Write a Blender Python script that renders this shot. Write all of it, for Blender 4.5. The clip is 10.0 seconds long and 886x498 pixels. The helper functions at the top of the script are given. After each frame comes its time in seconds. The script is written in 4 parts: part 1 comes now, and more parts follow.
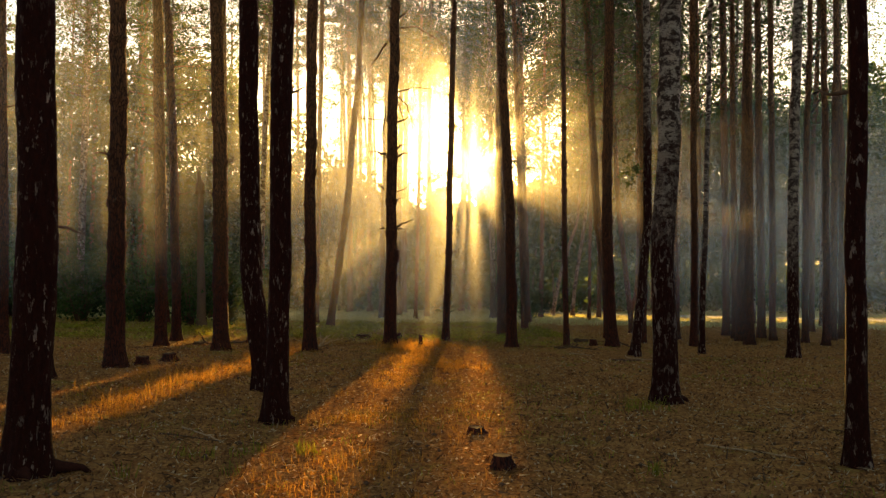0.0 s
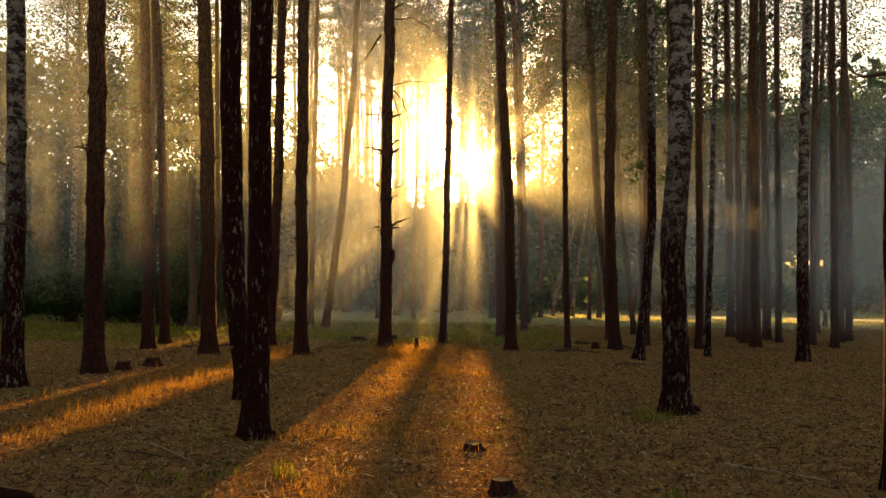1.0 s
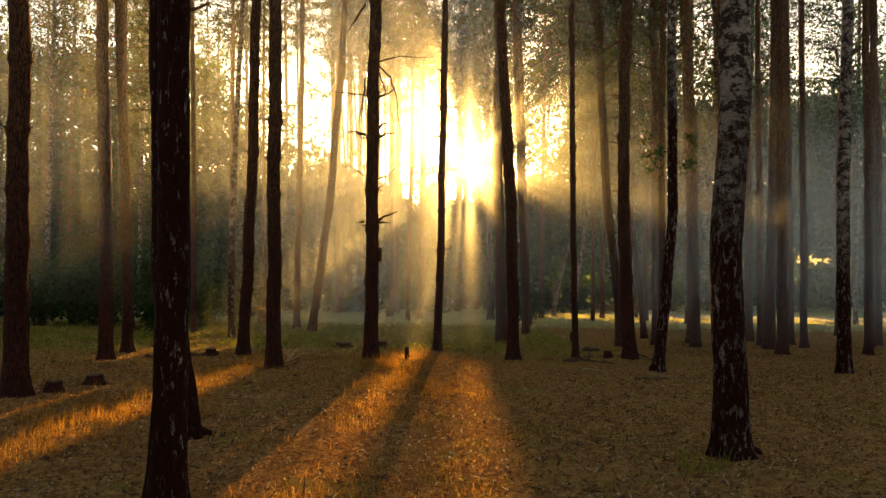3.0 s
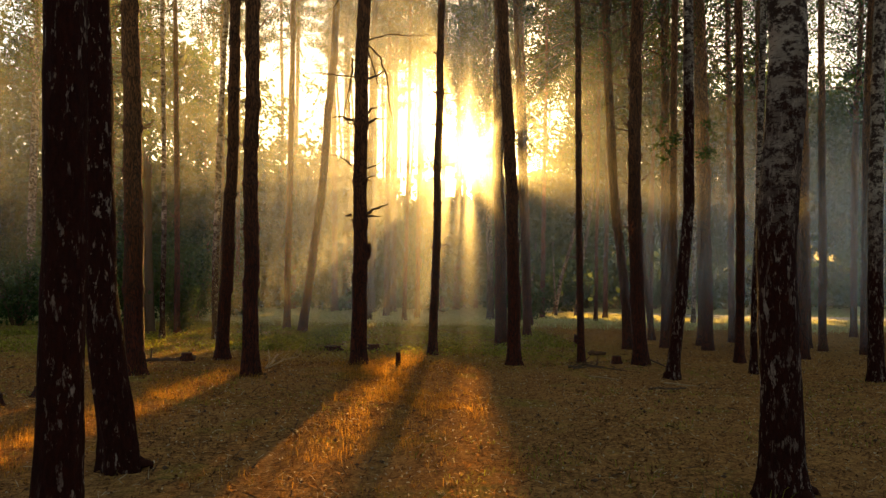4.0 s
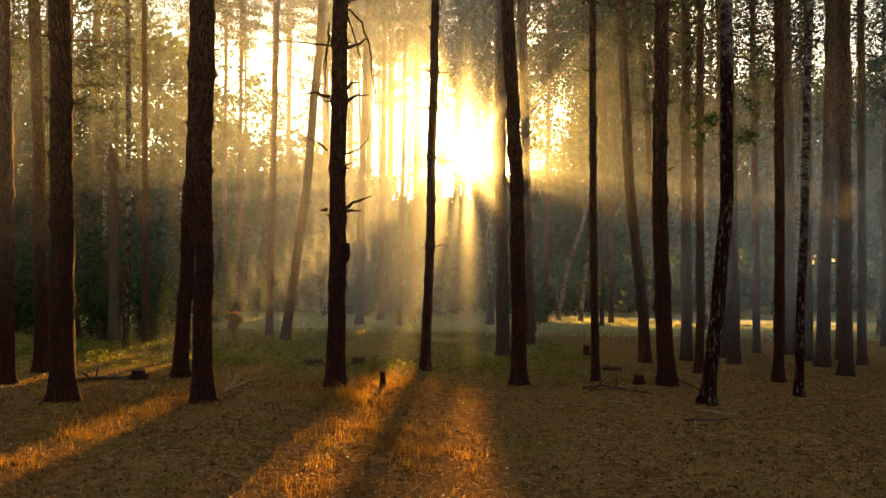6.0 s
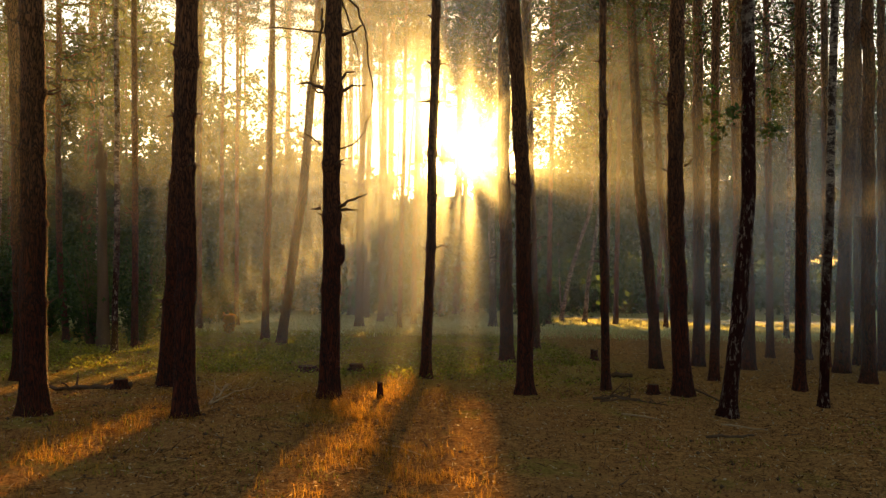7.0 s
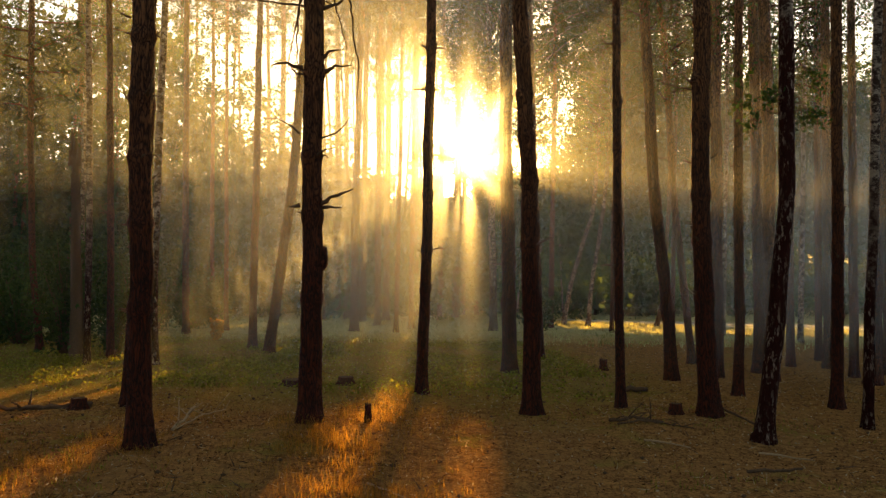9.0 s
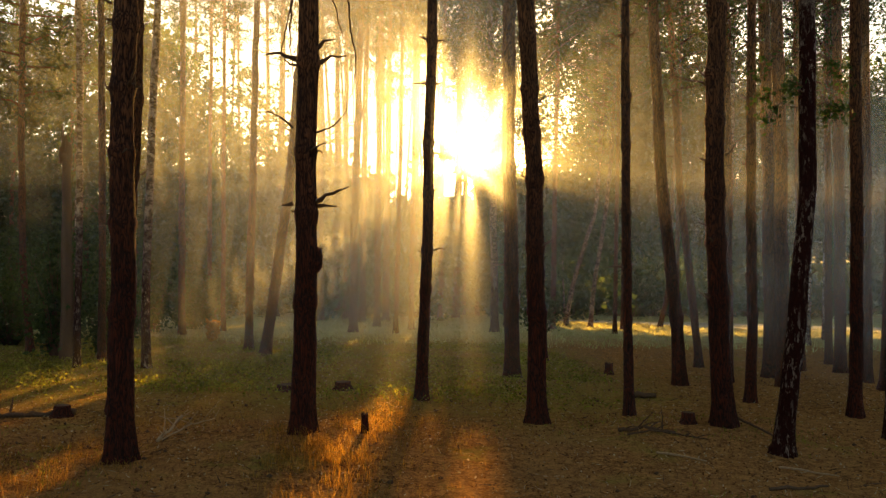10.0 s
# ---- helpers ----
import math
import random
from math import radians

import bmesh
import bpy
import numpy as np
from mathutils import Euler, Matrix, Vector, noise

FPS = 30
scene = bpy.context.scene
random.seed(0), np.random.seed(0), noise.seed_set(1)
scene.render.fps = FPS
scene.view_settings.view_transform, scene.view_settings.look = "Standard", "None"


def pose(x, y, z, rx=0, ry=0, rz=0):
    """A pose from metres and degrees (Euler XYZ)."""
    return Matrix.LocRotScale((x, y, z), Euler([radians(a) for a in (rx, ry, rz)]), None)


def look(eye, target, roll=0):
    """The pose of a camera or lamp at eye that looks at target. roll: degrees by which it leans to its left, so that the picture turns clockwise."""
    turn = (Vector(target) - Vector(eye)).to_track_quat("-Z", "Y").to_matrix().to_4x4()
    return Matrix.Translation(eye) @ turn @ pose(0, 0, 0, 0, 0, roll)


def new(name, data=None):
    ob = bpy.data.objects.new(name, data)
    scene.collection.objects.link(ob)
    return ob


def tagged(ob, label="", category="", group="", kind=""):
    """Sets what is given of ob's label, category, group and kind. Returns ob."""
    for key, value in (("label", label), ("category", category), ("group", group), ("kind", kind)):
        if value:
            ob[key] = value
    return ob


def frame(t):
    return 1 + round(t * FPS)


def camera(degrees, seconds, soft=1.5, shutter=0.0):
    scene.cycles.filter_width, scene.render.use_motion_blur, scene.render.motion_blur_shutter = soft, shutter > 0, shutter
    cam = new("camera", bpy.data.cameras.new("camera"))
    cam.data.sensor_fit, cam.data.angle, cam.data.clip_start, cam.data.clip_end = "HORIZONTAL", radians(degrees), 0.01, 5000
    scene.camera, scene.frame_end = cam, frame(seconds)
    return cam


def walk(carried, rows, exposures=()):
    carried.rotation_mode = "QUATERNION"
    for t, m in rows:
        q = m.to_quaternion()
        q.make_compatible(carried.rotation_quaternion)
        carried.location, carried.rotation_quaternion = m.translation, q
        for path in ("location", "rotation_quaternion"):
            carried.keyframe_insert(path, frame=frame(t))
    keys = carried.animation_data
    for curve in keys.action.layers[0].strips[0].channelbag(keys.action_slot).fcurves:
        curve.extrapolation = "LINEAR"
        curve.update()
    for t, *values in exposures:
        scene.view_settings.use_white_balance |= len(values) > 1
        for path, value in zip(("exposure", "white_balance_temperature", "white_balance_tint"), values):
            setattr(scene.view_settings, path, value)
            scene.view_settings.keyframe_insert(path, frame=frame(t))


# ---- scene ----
cam = camera(60.0, 10.0, soft=1.4)
PATH = [
    (0, (0.006, 0.0, 1.51), (0.01, 1.999, 1.548), -0.1),
    (0.5, (0.029, 0.265, 1.51), (0.034, 2.264, 1.55), -0.1),
    (1, (0.047, 0.569, 1.518), (0.054, 2.568, 1.555), -0.1),
    (1.5, (0.06, 0.927, 1.528), (0.07, 2.927, 1.565), -0.1),
    (2, (0.075, 1.344, 1.54), (0.088, 3.344, 1.576), -0.1),
    (2.5, (0.094, 1.822, 1.553), (0.107, 3.822, 1.587), -0.2),
    (4, (0.219, 3.507, 1.551), (0.232, 5.506, 1.575), -0.1),
    (4.5, (0.26, 4.065, 1.549), (0.274, 6.065, 1.572), 0.1),
    (5, (0.292, 4.584, 1.546), (0.308, 6.583, 1.573), -0.0),
    (5.5, (0.312, 5.032, 1.551), (0.328, 7.032, 1.579), 0.0),
    (7, (0.324, 6.126, 1.609), (0.335, 8.126, 1.634), 0.0),
    (7.5, (0.329, 6.449, 1.619), (0.341, 8.449, 1.645), 0.0),
    (8, (0.342, 6.761, 1.627), (0.355, 8.761, 1.655), -0.1),
    (8.5, (0.356, 7.053, 1.635), (0.369, 9.052, 1.662), -0.0),
    (9, (0.362, 7.315, 1.643), (0.375, 9.315, 1.671), -0.1),
    (9.5, (0.361, 7.548, 1.656), (0.373, 9.548, 1.683), -0.1),
    (10, (0.356, 7.771, 1.669), (0.368, 9.771, 1.695), 0.0),
]
walk(cam, [(t, look(eye, target, roll)) for t, eye, target, roll in PATH], [(0, 2.6, 7000, 10), (10, 2.6, 7000, 10)])

# ---- light ----
SUN_AZ, SUN_EL = 2.35, 7.35
SUN_WAY = Vector((math.tan(radians(SUN_AZ)), 1.0, math.tan(radians(SUN_EL)) / math.cos(radians(SUN_AZ)))).normalized()
world = bpy.data.worlds.new("sky")
scene.world = world
world.use_nodes = True
wt = world.node_tree
sky = wt.nodes.new("ShaderNodeTexSky")
sky.sky_type, sky.sun_disc = "NISHITA", False
sky.sun_elevation, sky.sun_rotation = radians(SUN_EL), radians(SUN_AZ)
sky.air_density, sky.dust_density, sky.ozone_density = 1.0, 2.0, 1.0
wt.links.new(sky.outputs[0], wt.nodes["Background"].inputs[0])
wt.nodes["Background"].inputs[1].default_value = 0.062

lamp = bpy.data.lights.new("sun", "SUN")
lamp.energy, lamp.angle, lamp.color = 5.0, radians(0.6), (1.0, 0.57, 0.14)
sun = new("sun", lamp)
sun.matrix_world = look(SUN_WAY * 100, (0, 0, 0))
scene.cycles.transparent_max_bounces = 44


# ---- materials ----
class Mat:
    """A node material under construction."""

    def __init__(self, name, rough=0.9):
        self.m = bpy.data.materials.new(name)
        self.m.use_nodes = True
        self.t = self.m.node_tree
        self.b = self.t.nodes["Principled BSDF"]
        self.b.inputs["Roughness"].default_value = rough
        self.b.inputs["Specular IOR Level"].default_value = 0.25

    def node(self, kind, **sockets):
        n = self.t.nodes.new(kind)
        for k, v in sockets.items():
            self.put(n.inputs[k.replace("_", " ")], v)
        return n

    def put(self, socket, v):
        if isinstance(v, bpy.types.NodeSocket):
            self.t.links.new(v, socket)
        else:
            socket.default_value = v

    def coords(self, scale, space="Object"):
        c = self.t.nodes.new("ShaderNodeTexCoord") if space == "Object" else self.t.nodes.new("ShaderNodeNewGeometry")
        mp = self.t.nodes.new("ShaderNodeMapping")
        self.t.links.new(c.outputs["Object" if space == "Object" else "Position"], mp.inputs[0])
        mp.inputs["Scale"].default_value = scale
        return mp.outputs[0]

    def noise(self, vec, scale=1.0, detail=4.0, rough=0.6):
        n = self.node("ShaderNodeTexNoise", Vector=vec, Scale=scale, Detail=detail, Roughness=rough)
        return n.outputs["Fac"]

    def ramp(self, fac, *stops):
        n = self.t.nodes.new("ShaderNodeValToRGB")
        self.t.links.new(fac, n.inputs[0])
        e = n.color_ramp.elements
        while len(e) < len(stops):
            e.new(0.5)
        for el, (p, c) in zip(e, stops):
            el.position = p
            el.color = (*c, 1) if isinstance(c, tuple) else (c, c, c, 1)
        return n.outputs[0]

    def mix(self, fac, a, b, kind="MIX"):
        n = self.t.nodes.new("ShaderNodeMix")
        n.data_type, n.blend_type = "RGBA", kind
        for s, v in ((0, fac), (6, a), (7, b)):
            self.put(n.inputs[s], (*v, 1) if isinstance(v, tuple) and len(v) == 3 else v)
        return n.outputs[2]

    def math(self, op, a, b=0.0):
        n = self.t.nodes.new("ShaderNodeMath")
        n.operation = op
        self.put(n.inputs[0], a)
        self.put(n.inputs[1], b)
        return n.outputs[0]

    def height(self):
        c = self.t.nodes.new("ShaderNodeTexCoord")
        s = self.t.nodes.new("ShaderNodeSeparateXYZ")
        self.t.links.new(c.outputs["Object"], s.inputs[0])
        return s.outputs[2]

    def rng(self, v, a, b):
        n = self.t.nodes.new("ShaderNodeMapRange")
        for i, x in enumerate((v, a, b)):
            self.put(n.inputs[i], x)
        return n.outputs[0]

    def bump(self, h, strength=0.5, distance=0.02):
        n = self.node("ShaderNodeBump", Height=h, Strength=strength, Distance=distance)
        self.t.links.new(n.outputs[0], self.b.inputs["Normal"])

    def color(self, v):
        self.put(self.b.inputs["Base Color"], (*v, 1) if isinstance(v, tuple) else v)
        return self

    def random(self, island=False):
        if island:
            return self.t.nodes.new("ShaderNodeNewGeometry").outputs["Random Per Island"]
        return self.t.nodes.new("ShaderNodeObjectInfo").outputs["Random"]


def pine_bark():
    m = Mat("pine_bark", 0.92)
    v = m.coords((1, 1, 0.17))
    wander = m.node("ShaderNodeTexNoise", Vector=v, Scale=9.0, Detail=3.0)
    bent = m.node("ShaderNodeMix")
    bent.data_type = "VECTOR"
    bent.inputs[0].default_value = 0.22
    m.t.links.new(v, bent.inputs[4])
    m.t.links.new(wander.outputs["Color"], bent.inputs[5])
    plates = m.node("ShaderNodeTexVoronoi", Vector=bent.outputs[1], Scale=40.0)
    plates.feature = "DISTANCE_TO_EDGE"
    crack = m.ramp(plates.outputs["Distance"], (0.0, 0.0), (0.20, 1.0))
    fine = m.noise(v, 70, 6, 0.7)
    low = m.mix(fine, (0.019, 0.0034, 0.0017), (0.26, 0.046, 0.012))
    high = m.mix(fine, (0.20, 0.070, 0.024), (0.52, 0.21, 0.075))
    up = m.rng(m.height(), 1.6, 4.8)
    c = m.mix(up, low, high)
    c = m.mix(crack, (0.020, 0.006, 0.003), c)
    c = m.mix(m.math("MULTIPLY", m.noise(m.coords((1, 1, 1)), 1.7, 3), 0.3), c, (0.07, 0.034, 0.022))
    m.color(c)
    m.bump(m.math("ADD", crack, m.math("MULTIPLY", fine, 0.8)), 1.0, 0.035)
    return m.m


def birch_bark(name, rise, pale):
    m = Mat(name, 0.9)
    m.b.inputs["Specular IOR Level"].default_value = 0.1
    v = m.coords((1, 1, 1.3))
    patch = m.ramp(m.noise(v, 8.5, 9, 0.78), (0.475, 0.0), (0.525, 1.0))
    lent = m.ramp(m.noise(m.coords((1, 1, 9)), 11, 3, 0.6), (0.60, 0.0), (0.66, 1.0))
    white = m.mix(m.noise(m.coords((1, 1, 3)), 9, 4), (0.17, 0.105, 0.07), (0.56, 0.42, 0.31))
    black = m.mix(m.noise(v, 40, 4), (0.014, 0.008, 0.006), (0.085, 0.042, 0.026))
    up = m.mix(m.math("MAXIMUM", patch, lent), white, black)
    vl = m.coords((1, 1, 0.33))
    fleck = m.ramp(m.noise(vl, 27, 7, 0.7), (pale - 0.01, 0.0), (pale + 0.035, 1.0))
    rough = m.mix(m.noise(vl, 40, 5, 0.7), (0.003, 0.0008, 0.0006), (0.055, 0.010, 0.004))
    fleck = m.math("MULTIPLY", fleck, m.ramp(m.noise(m.coords((1, 1, 0.5)), 5.0, 4, 0.65), (0.42, 0.12), (0.58, 1.0)))
    down = m.mix(fleck, rough, m.mix(m.noise(v, 60, 4, 0.7), (0.15, 0.085, 0.06), (0.40, 0.28, 0.21)))
    cut = m.math("ADD", m.height(), m.math("MULTIPLY", m.noise(m.coords((1, 1, 0.8)), 3.2, 4), 3.2))
    c = m.mix(m.rng(cut, rise, rise + 1.3), down, up)
    m.color(c)
    m.bump(m.math("ADD", m.noise(vl, 22, 5, 0.7), m.math("MULTIPLY", patch, -0.4)), 0.7, 0.02)
    return m.m


def dead_wood(name, dark, light):
    m = Mat(name, 0.9)
    m.b.inputs["Specular IOR Level"].default_value = 0.05
    g = m.noise(m.coords((1, 1, 1)), 45, 5, 0.7)
    m.color(m.mix(g, dark, light))
    m.bump(g, 0.6, 0.01)
    return m.m


def leafy(name, dark, light, glow=0.45, odd=None, rough=0.6):
    m = Mat(name, rough)
    m.b.inputs["Specular IOR Level"].default_value = 0.12 if rough > 0.55 else 0.03
    r = m.random(True)
    c = m.mix(r, dark, light)
    if odd:
        c = m.mix(m.ramp(r, (0.87, 0.0), (0.90, 1.0)), c, odd)
    c = m.mix(m.math("MULTIPLY", m.noise(m.coords((1, 1, 1), "Position"), 0.5, 2), 0.6), c, (dark[0] * 0.6, dark[1] * 0.6, dark[2] * 0.6))
    m.color(c)
    tr = m.node("ShaderNodeBsdfTranslucent", Color=c)
    mx = m.node("ShaderNodeMixShader", Fac=glow)
    m.t.links.new(m.b.outputs[0], mx.inputs[1])
    m.t.links.new(tr.outputs[0], mx.inputs[2])
    m.t.links.new(mx.outputs[0], m.t.nodes["Material Output"].inputs[0])
    return m.m


def earth():
    m = Mat("forest_floor", 0.7)
    v = m.coords((1, 1, 1), "Position")
    m.b.inputs["Specular IOR Level"].default_value = 0.0
    litter = m.math("ADD", m.math("MULTIPLY", m.noise(v, 34, 5, 0.75), 0.6), m.math("MULTIPLY", m.noise(v, 9, 5, 0.7), 0.4))
    patch = m.noise(v, 0.7, 5, 0.6)
    c = m.mix(m.ramp(litter, (0.40, 0.0), (0.62, 1.0)), (0.085, 0.036, 0.011), (0.54, 0.255, 0.075))
    c = m.mix(m.ramp(patch, (0.45, 0.0), (0.65, 0.7)), c, m.mix(litter, (0.145, 0.068, 0.022), (0.52, 0.25, 0.078)))
    s = m.t.nodes.new("ShaderNodeSeparateXYZ")
    m.t.links.new(v, s.inputs[0])
    way = m.math("ADD", s.outputs[1], m.math("MULTIPLY", m.noise(v, 0.35, 3), 5.0))
    turf = m.mix(litter, (0.085, 0.072, 0.010), (0.34, 0.27, 0.050))
    green = m.math("MULTIPLY", m.rng(way, 19.0, 22.5), m.math("SUBTRACT", 0.75, m.math("MULTIPLY", m.rng(s.outputs[0], 2.5, 5.0), 0.65)))
    c = m.mix(green, c, turf)
    hay = m.mix(litter, (0.38, 0.34, 0.13), (0.68, 0.60, 0.29))
    c = m.mix(m.rng(way, 33.0, 41.0), c, hay)
    moss = m.ramp(m.noise(v, 0.9, 4, 0.65), (0.56, 0.0), (0.68, 0.6))
    c = m.mix(moss, c, turf)
    m.color(c)
    m.bump(litter, 0.8, 0.04)
    return m.m


def sand():
    m = Mat("sandy_track", 0.95)
    v = m.coords((1, 1, 1), "Position")
    g = m.noise(v, 6, 6, 0.7)
    c = m.mix(g, (0.52, 0.45, 0.32), (0.76, 0.68, 0.52))
    m.color(m.mix(m.ramp(m.noise(v, 0.6, 3), (0.52, 0.0), (0.62, 0.8)), c, (0.12, 0.13, 0.05)))
    m.bump(g, 0.6, 0.03)
    return m.m


def mist_veil(name, thin, bank=0):
    m = Mat(name)
    v = m.coords((1, 1, 1), "Position")
    s = m.t.nodes.new("ShaderNodeSeparateXYZ")
    m.t.links.new(v, s.inputs[0])
    wob = m.math("ADD", s.outputs[2], m.math("MULTIPLY", m.noise(m.coords((0.10, 0.13, 0.3), "Position"), 1.0, 3), 5.0))
    top = m.math("SUBTRACT", 1.0, m.rng(wob, 8.0, 21.0))
    mid = m.math("SUBTRACT", 1.0, m.rng(m.math("ABSOLUTE", m.math("ADD", s.outputs[0], 1.5)), 3.5, 8.0))
    floor_mist = m.math("ADD", m.math("MULTIPLY", mid, 0.33), 0.07)
    lift = m.rng(s.outputs[2], 0.0, 3.8)
    low_mist = m.math("ADD", m.math("MULTIPLY", lift, m.math("SUBTRACT", 1.0, floor_mist)), floor_mist)
    east = m.math("ADD", m.math("MULTIPLY", m.rng(s.outputs[0], 6.5, 13.0), m.math("SUBTRACT", 0.5, m.math("MULTIPLY", m.rng(s.outputs[2], 3.0, 8.0), 0.75))), 0.55)
    east = m.math("MAXIMUM", east, m.math("SUBTRACT", 1.0, m.rng(s.outputs[0], 1.0, 4.0)))
    west = m.math("ADD", m.math("MULTIPLY", m.rng(s.outputs[0], -9.0, -3.5), 0.93), 0.07)
    west = m.math("MAXIMUM", west, m.math("MULTIPLY", m.rng(s.outputs[2], 3.0, 6.0), 0.3))
    core = m.math("ADD", m.math("MULTIPLY", mid, 0.7), 1.0)
    top = m.math("MULTIPLY", m.math("MULTIPLY", m.math("MULTIPLY", top, core), low_mist), m.math("MULTIPLY", east, west))
    if bank:
        beside = m.rng(m.math("MULTIPLY", s.outputs[0], float(bank)), 3.8, 8.0 if bank < 0 else 6.0)
        top = m.math("MULTIPLY", m.math("MULTIPLY", beside, m.rng(s.outputs[2], 0.8 if bank < 0 else -0.6, 3.0 if bank < 0 else 1.4)), m.math("SUBTRACT", 1.0, m.rng(wob, 6.0 if bank < 0 else 4.0, 10.0 if bank < 0 else 7.5)))
    else:
        behind = m.rng(s.outputs[1], 21.0, 27.0)
        front = m.math("MAXIMUM", behind, m.rng(s.outputs[0], -6.0, -2.0))
        top = m.math("MULTIPLY", top, m.math("ADD", m.math("MULTIPLY", front, 0.55), 0.45))
    puff = m.rng(m.noise(m.coords((0.16, 0.2, 0.42), "Position"), 1.0, 4, 0.55), 0.25, 0.75)
    a = m.math("MULTIPLY", m.math("MULTIPLY", top, m.math("ADD", m.math("MULTIPLY", puff, 1.2), 0.2)), thin)
    fwd = m.node("ShaderNodeBsdfRefraction", Color=(1, 1, 1, 1), Roughness=0.45, IOR=1.33)
    tr = m.node("ShaderNodeBsdfTranslucent", Color=(0.95, 0.95, 0.90, 1))
    back = m.node("ShaderNodeBsdfDiffuse", Color=(0.95, 0.95, 0.90, 1))
    soft = m.node("ShaderNodeMixShader", Fac=0.45)
    m.t.links.new(tr.outputs[0], soft.inputs[1])
    m.t.links.new(back.outputs[0], soft.inputs[2])
    scat = m.node("ShaderNodeMixShader", Fac=0.97)
    m.t.links.new(fwd.outputs[0], scat.inputs[1])
    m.t.links.new(soft.outputs[0], scat.inputs[2])
    clear = m.node("ShaderNodeBsdfTransparent")
    mx = m.node("ShaderNodeMixShader", Fac=a)
    m.t.links.new(clear.outputs[0], mx.inputs[1])
    m.t.links.new(scat.outputs[0], mx.inputs[2])
    m.t.links.new(mx.outputs[0], m.t.nodes["Material Output"].inputs[0])
    return m.m


PINE, BIRCH, BIRCH_OLD = pine_bark(), birch_bark("birch_bark", 3.4, 0.55), birch_bark("old_birch_bark", 6.4, 0.585)
FURROWED = birch_bark("furrowed_birch_bark", 6.0, 0.545)
PALE_BIRCH = birch_bark("pale_birch_bark", 1.0, 0.52)
DEAD = dead_wood("dead_wood", (0.050, 0.025, 0.013), (0.20, 0.11, 0.06))
DARK_ROOT = dead_wood("root_bark", (0.008, 0.003, 0.002), (0.075, 0.022, 0.012))
PALE = dead_wood("weathered_wood", (0.24, 0.14, 0.07), (0.60, 0.40, 0.22))
NEEDLE = leafy("pine_needles", (0.020, 0.040, 0.012), (0.055, 0.085, 0.025), 0.3)
LEAF = leafy("green_leaves", (0.030, 0.065, 0.012), (0.105, 0.150, 0.030), 0.5)
WOOD = leafy("distant_foliage", (0.024, 0.056, 0.012), (0.110, 0.155, 0.034), 0.5)
DRY = leafy("dry_grass", (0.36, 0.165, 0.028), (0.76, 0.38, 0.070), 0.8, (0.13, 0.14, 0.03))
HERB = leafy("green_herbs", (0.14, 0.145, 0.014), (0.52, 0.46, 0.050), 0.65, (0.28, 0.22, 0.05))
LITTER = leafy("leaf_litter", (0.11, 0.046, 0.018), (0.56, 0.26, 0.09), 0.55, (0.74, 0.55, 0.34), 0.5)
MEADOW = leafy("meadow_grass", (0.44, 0.42, 0.13), (0.74, 0.67, 0.29), 0.5)
EARTH, SAND = earth(), sand()


# ---- building ----
def mesh(name, verts, faces, material, smooth=False):
    me = bpy.data.meshes.new(name)
    me.from_pydata([tuple(v) for v in verts], [], [tuple(f) for f in faces])
    me.materials.append(material)
    if smooth:
        me.polygons.foreach_set("use_smooth", [True] * len(me.polygons))
    me.update()
    return me


def part(name, me, parent, label=""):
    ob = new(name, me)
    ob.parent = parent
    return tagged(ob, label)


def quads(centres, sizes, rng, slim=0.55, flat=0.0):
    """Many small bent leaves, two triangles each, as vertices and faces."""
    n = len(centres)
    a = rng.normal(size=(n, 3))
    a[:, 2] *= 1 - flat
    a /= np.linalg.norm(a, axis=1)[:, None] + 1e-9
    b = np.cross(a, rng.normal(size=(n, 3)))
    if flat:
        b[:, 2] *= 1 - flat
    b /= np.linalg.norm(b, axis=1)[:, None] + 1e-9
    a, b = a * sizes[:, None], b * (sizes * slim)[:, None]
    fold = np.cross(a, b)
    fold /= np.linalg.norm(fold, axis=1)[:, None] + 1e-9
    fold *= (sizes * 0.12)[:, None]
    v = np.stack((centres - a, centres + b + fold, centres + a, centres - b + fold), 1).reshape(-1, 3)
    i = np.arange(n) * 4
    f = np.concatenate((np.stack((i, i + 1, i + 2), 1), np.stack((i, i + 2, i + 3), 1)))
    return v, f


def np_mesh(name, v, f, material):
    me = bpy.data.meshes.new(name)
    me.vertices.add(len(v))
    me.vertices.foreach_set("co", np.asarray(v, dtype=np.float32).ravel())
    k = f.shape[1]
    me.loops.add(f.size)
    me.loops.foreach_set("vertex_index", f.astype(np.int32).ravel())
    me.polygons.add(len(f))
    me.polygons.foreach_set("loop_start", np.arange(len(f), dtype=np.int32) * k)
    me.update(calc_edges=True)
    me.materials.append(material)
    return me


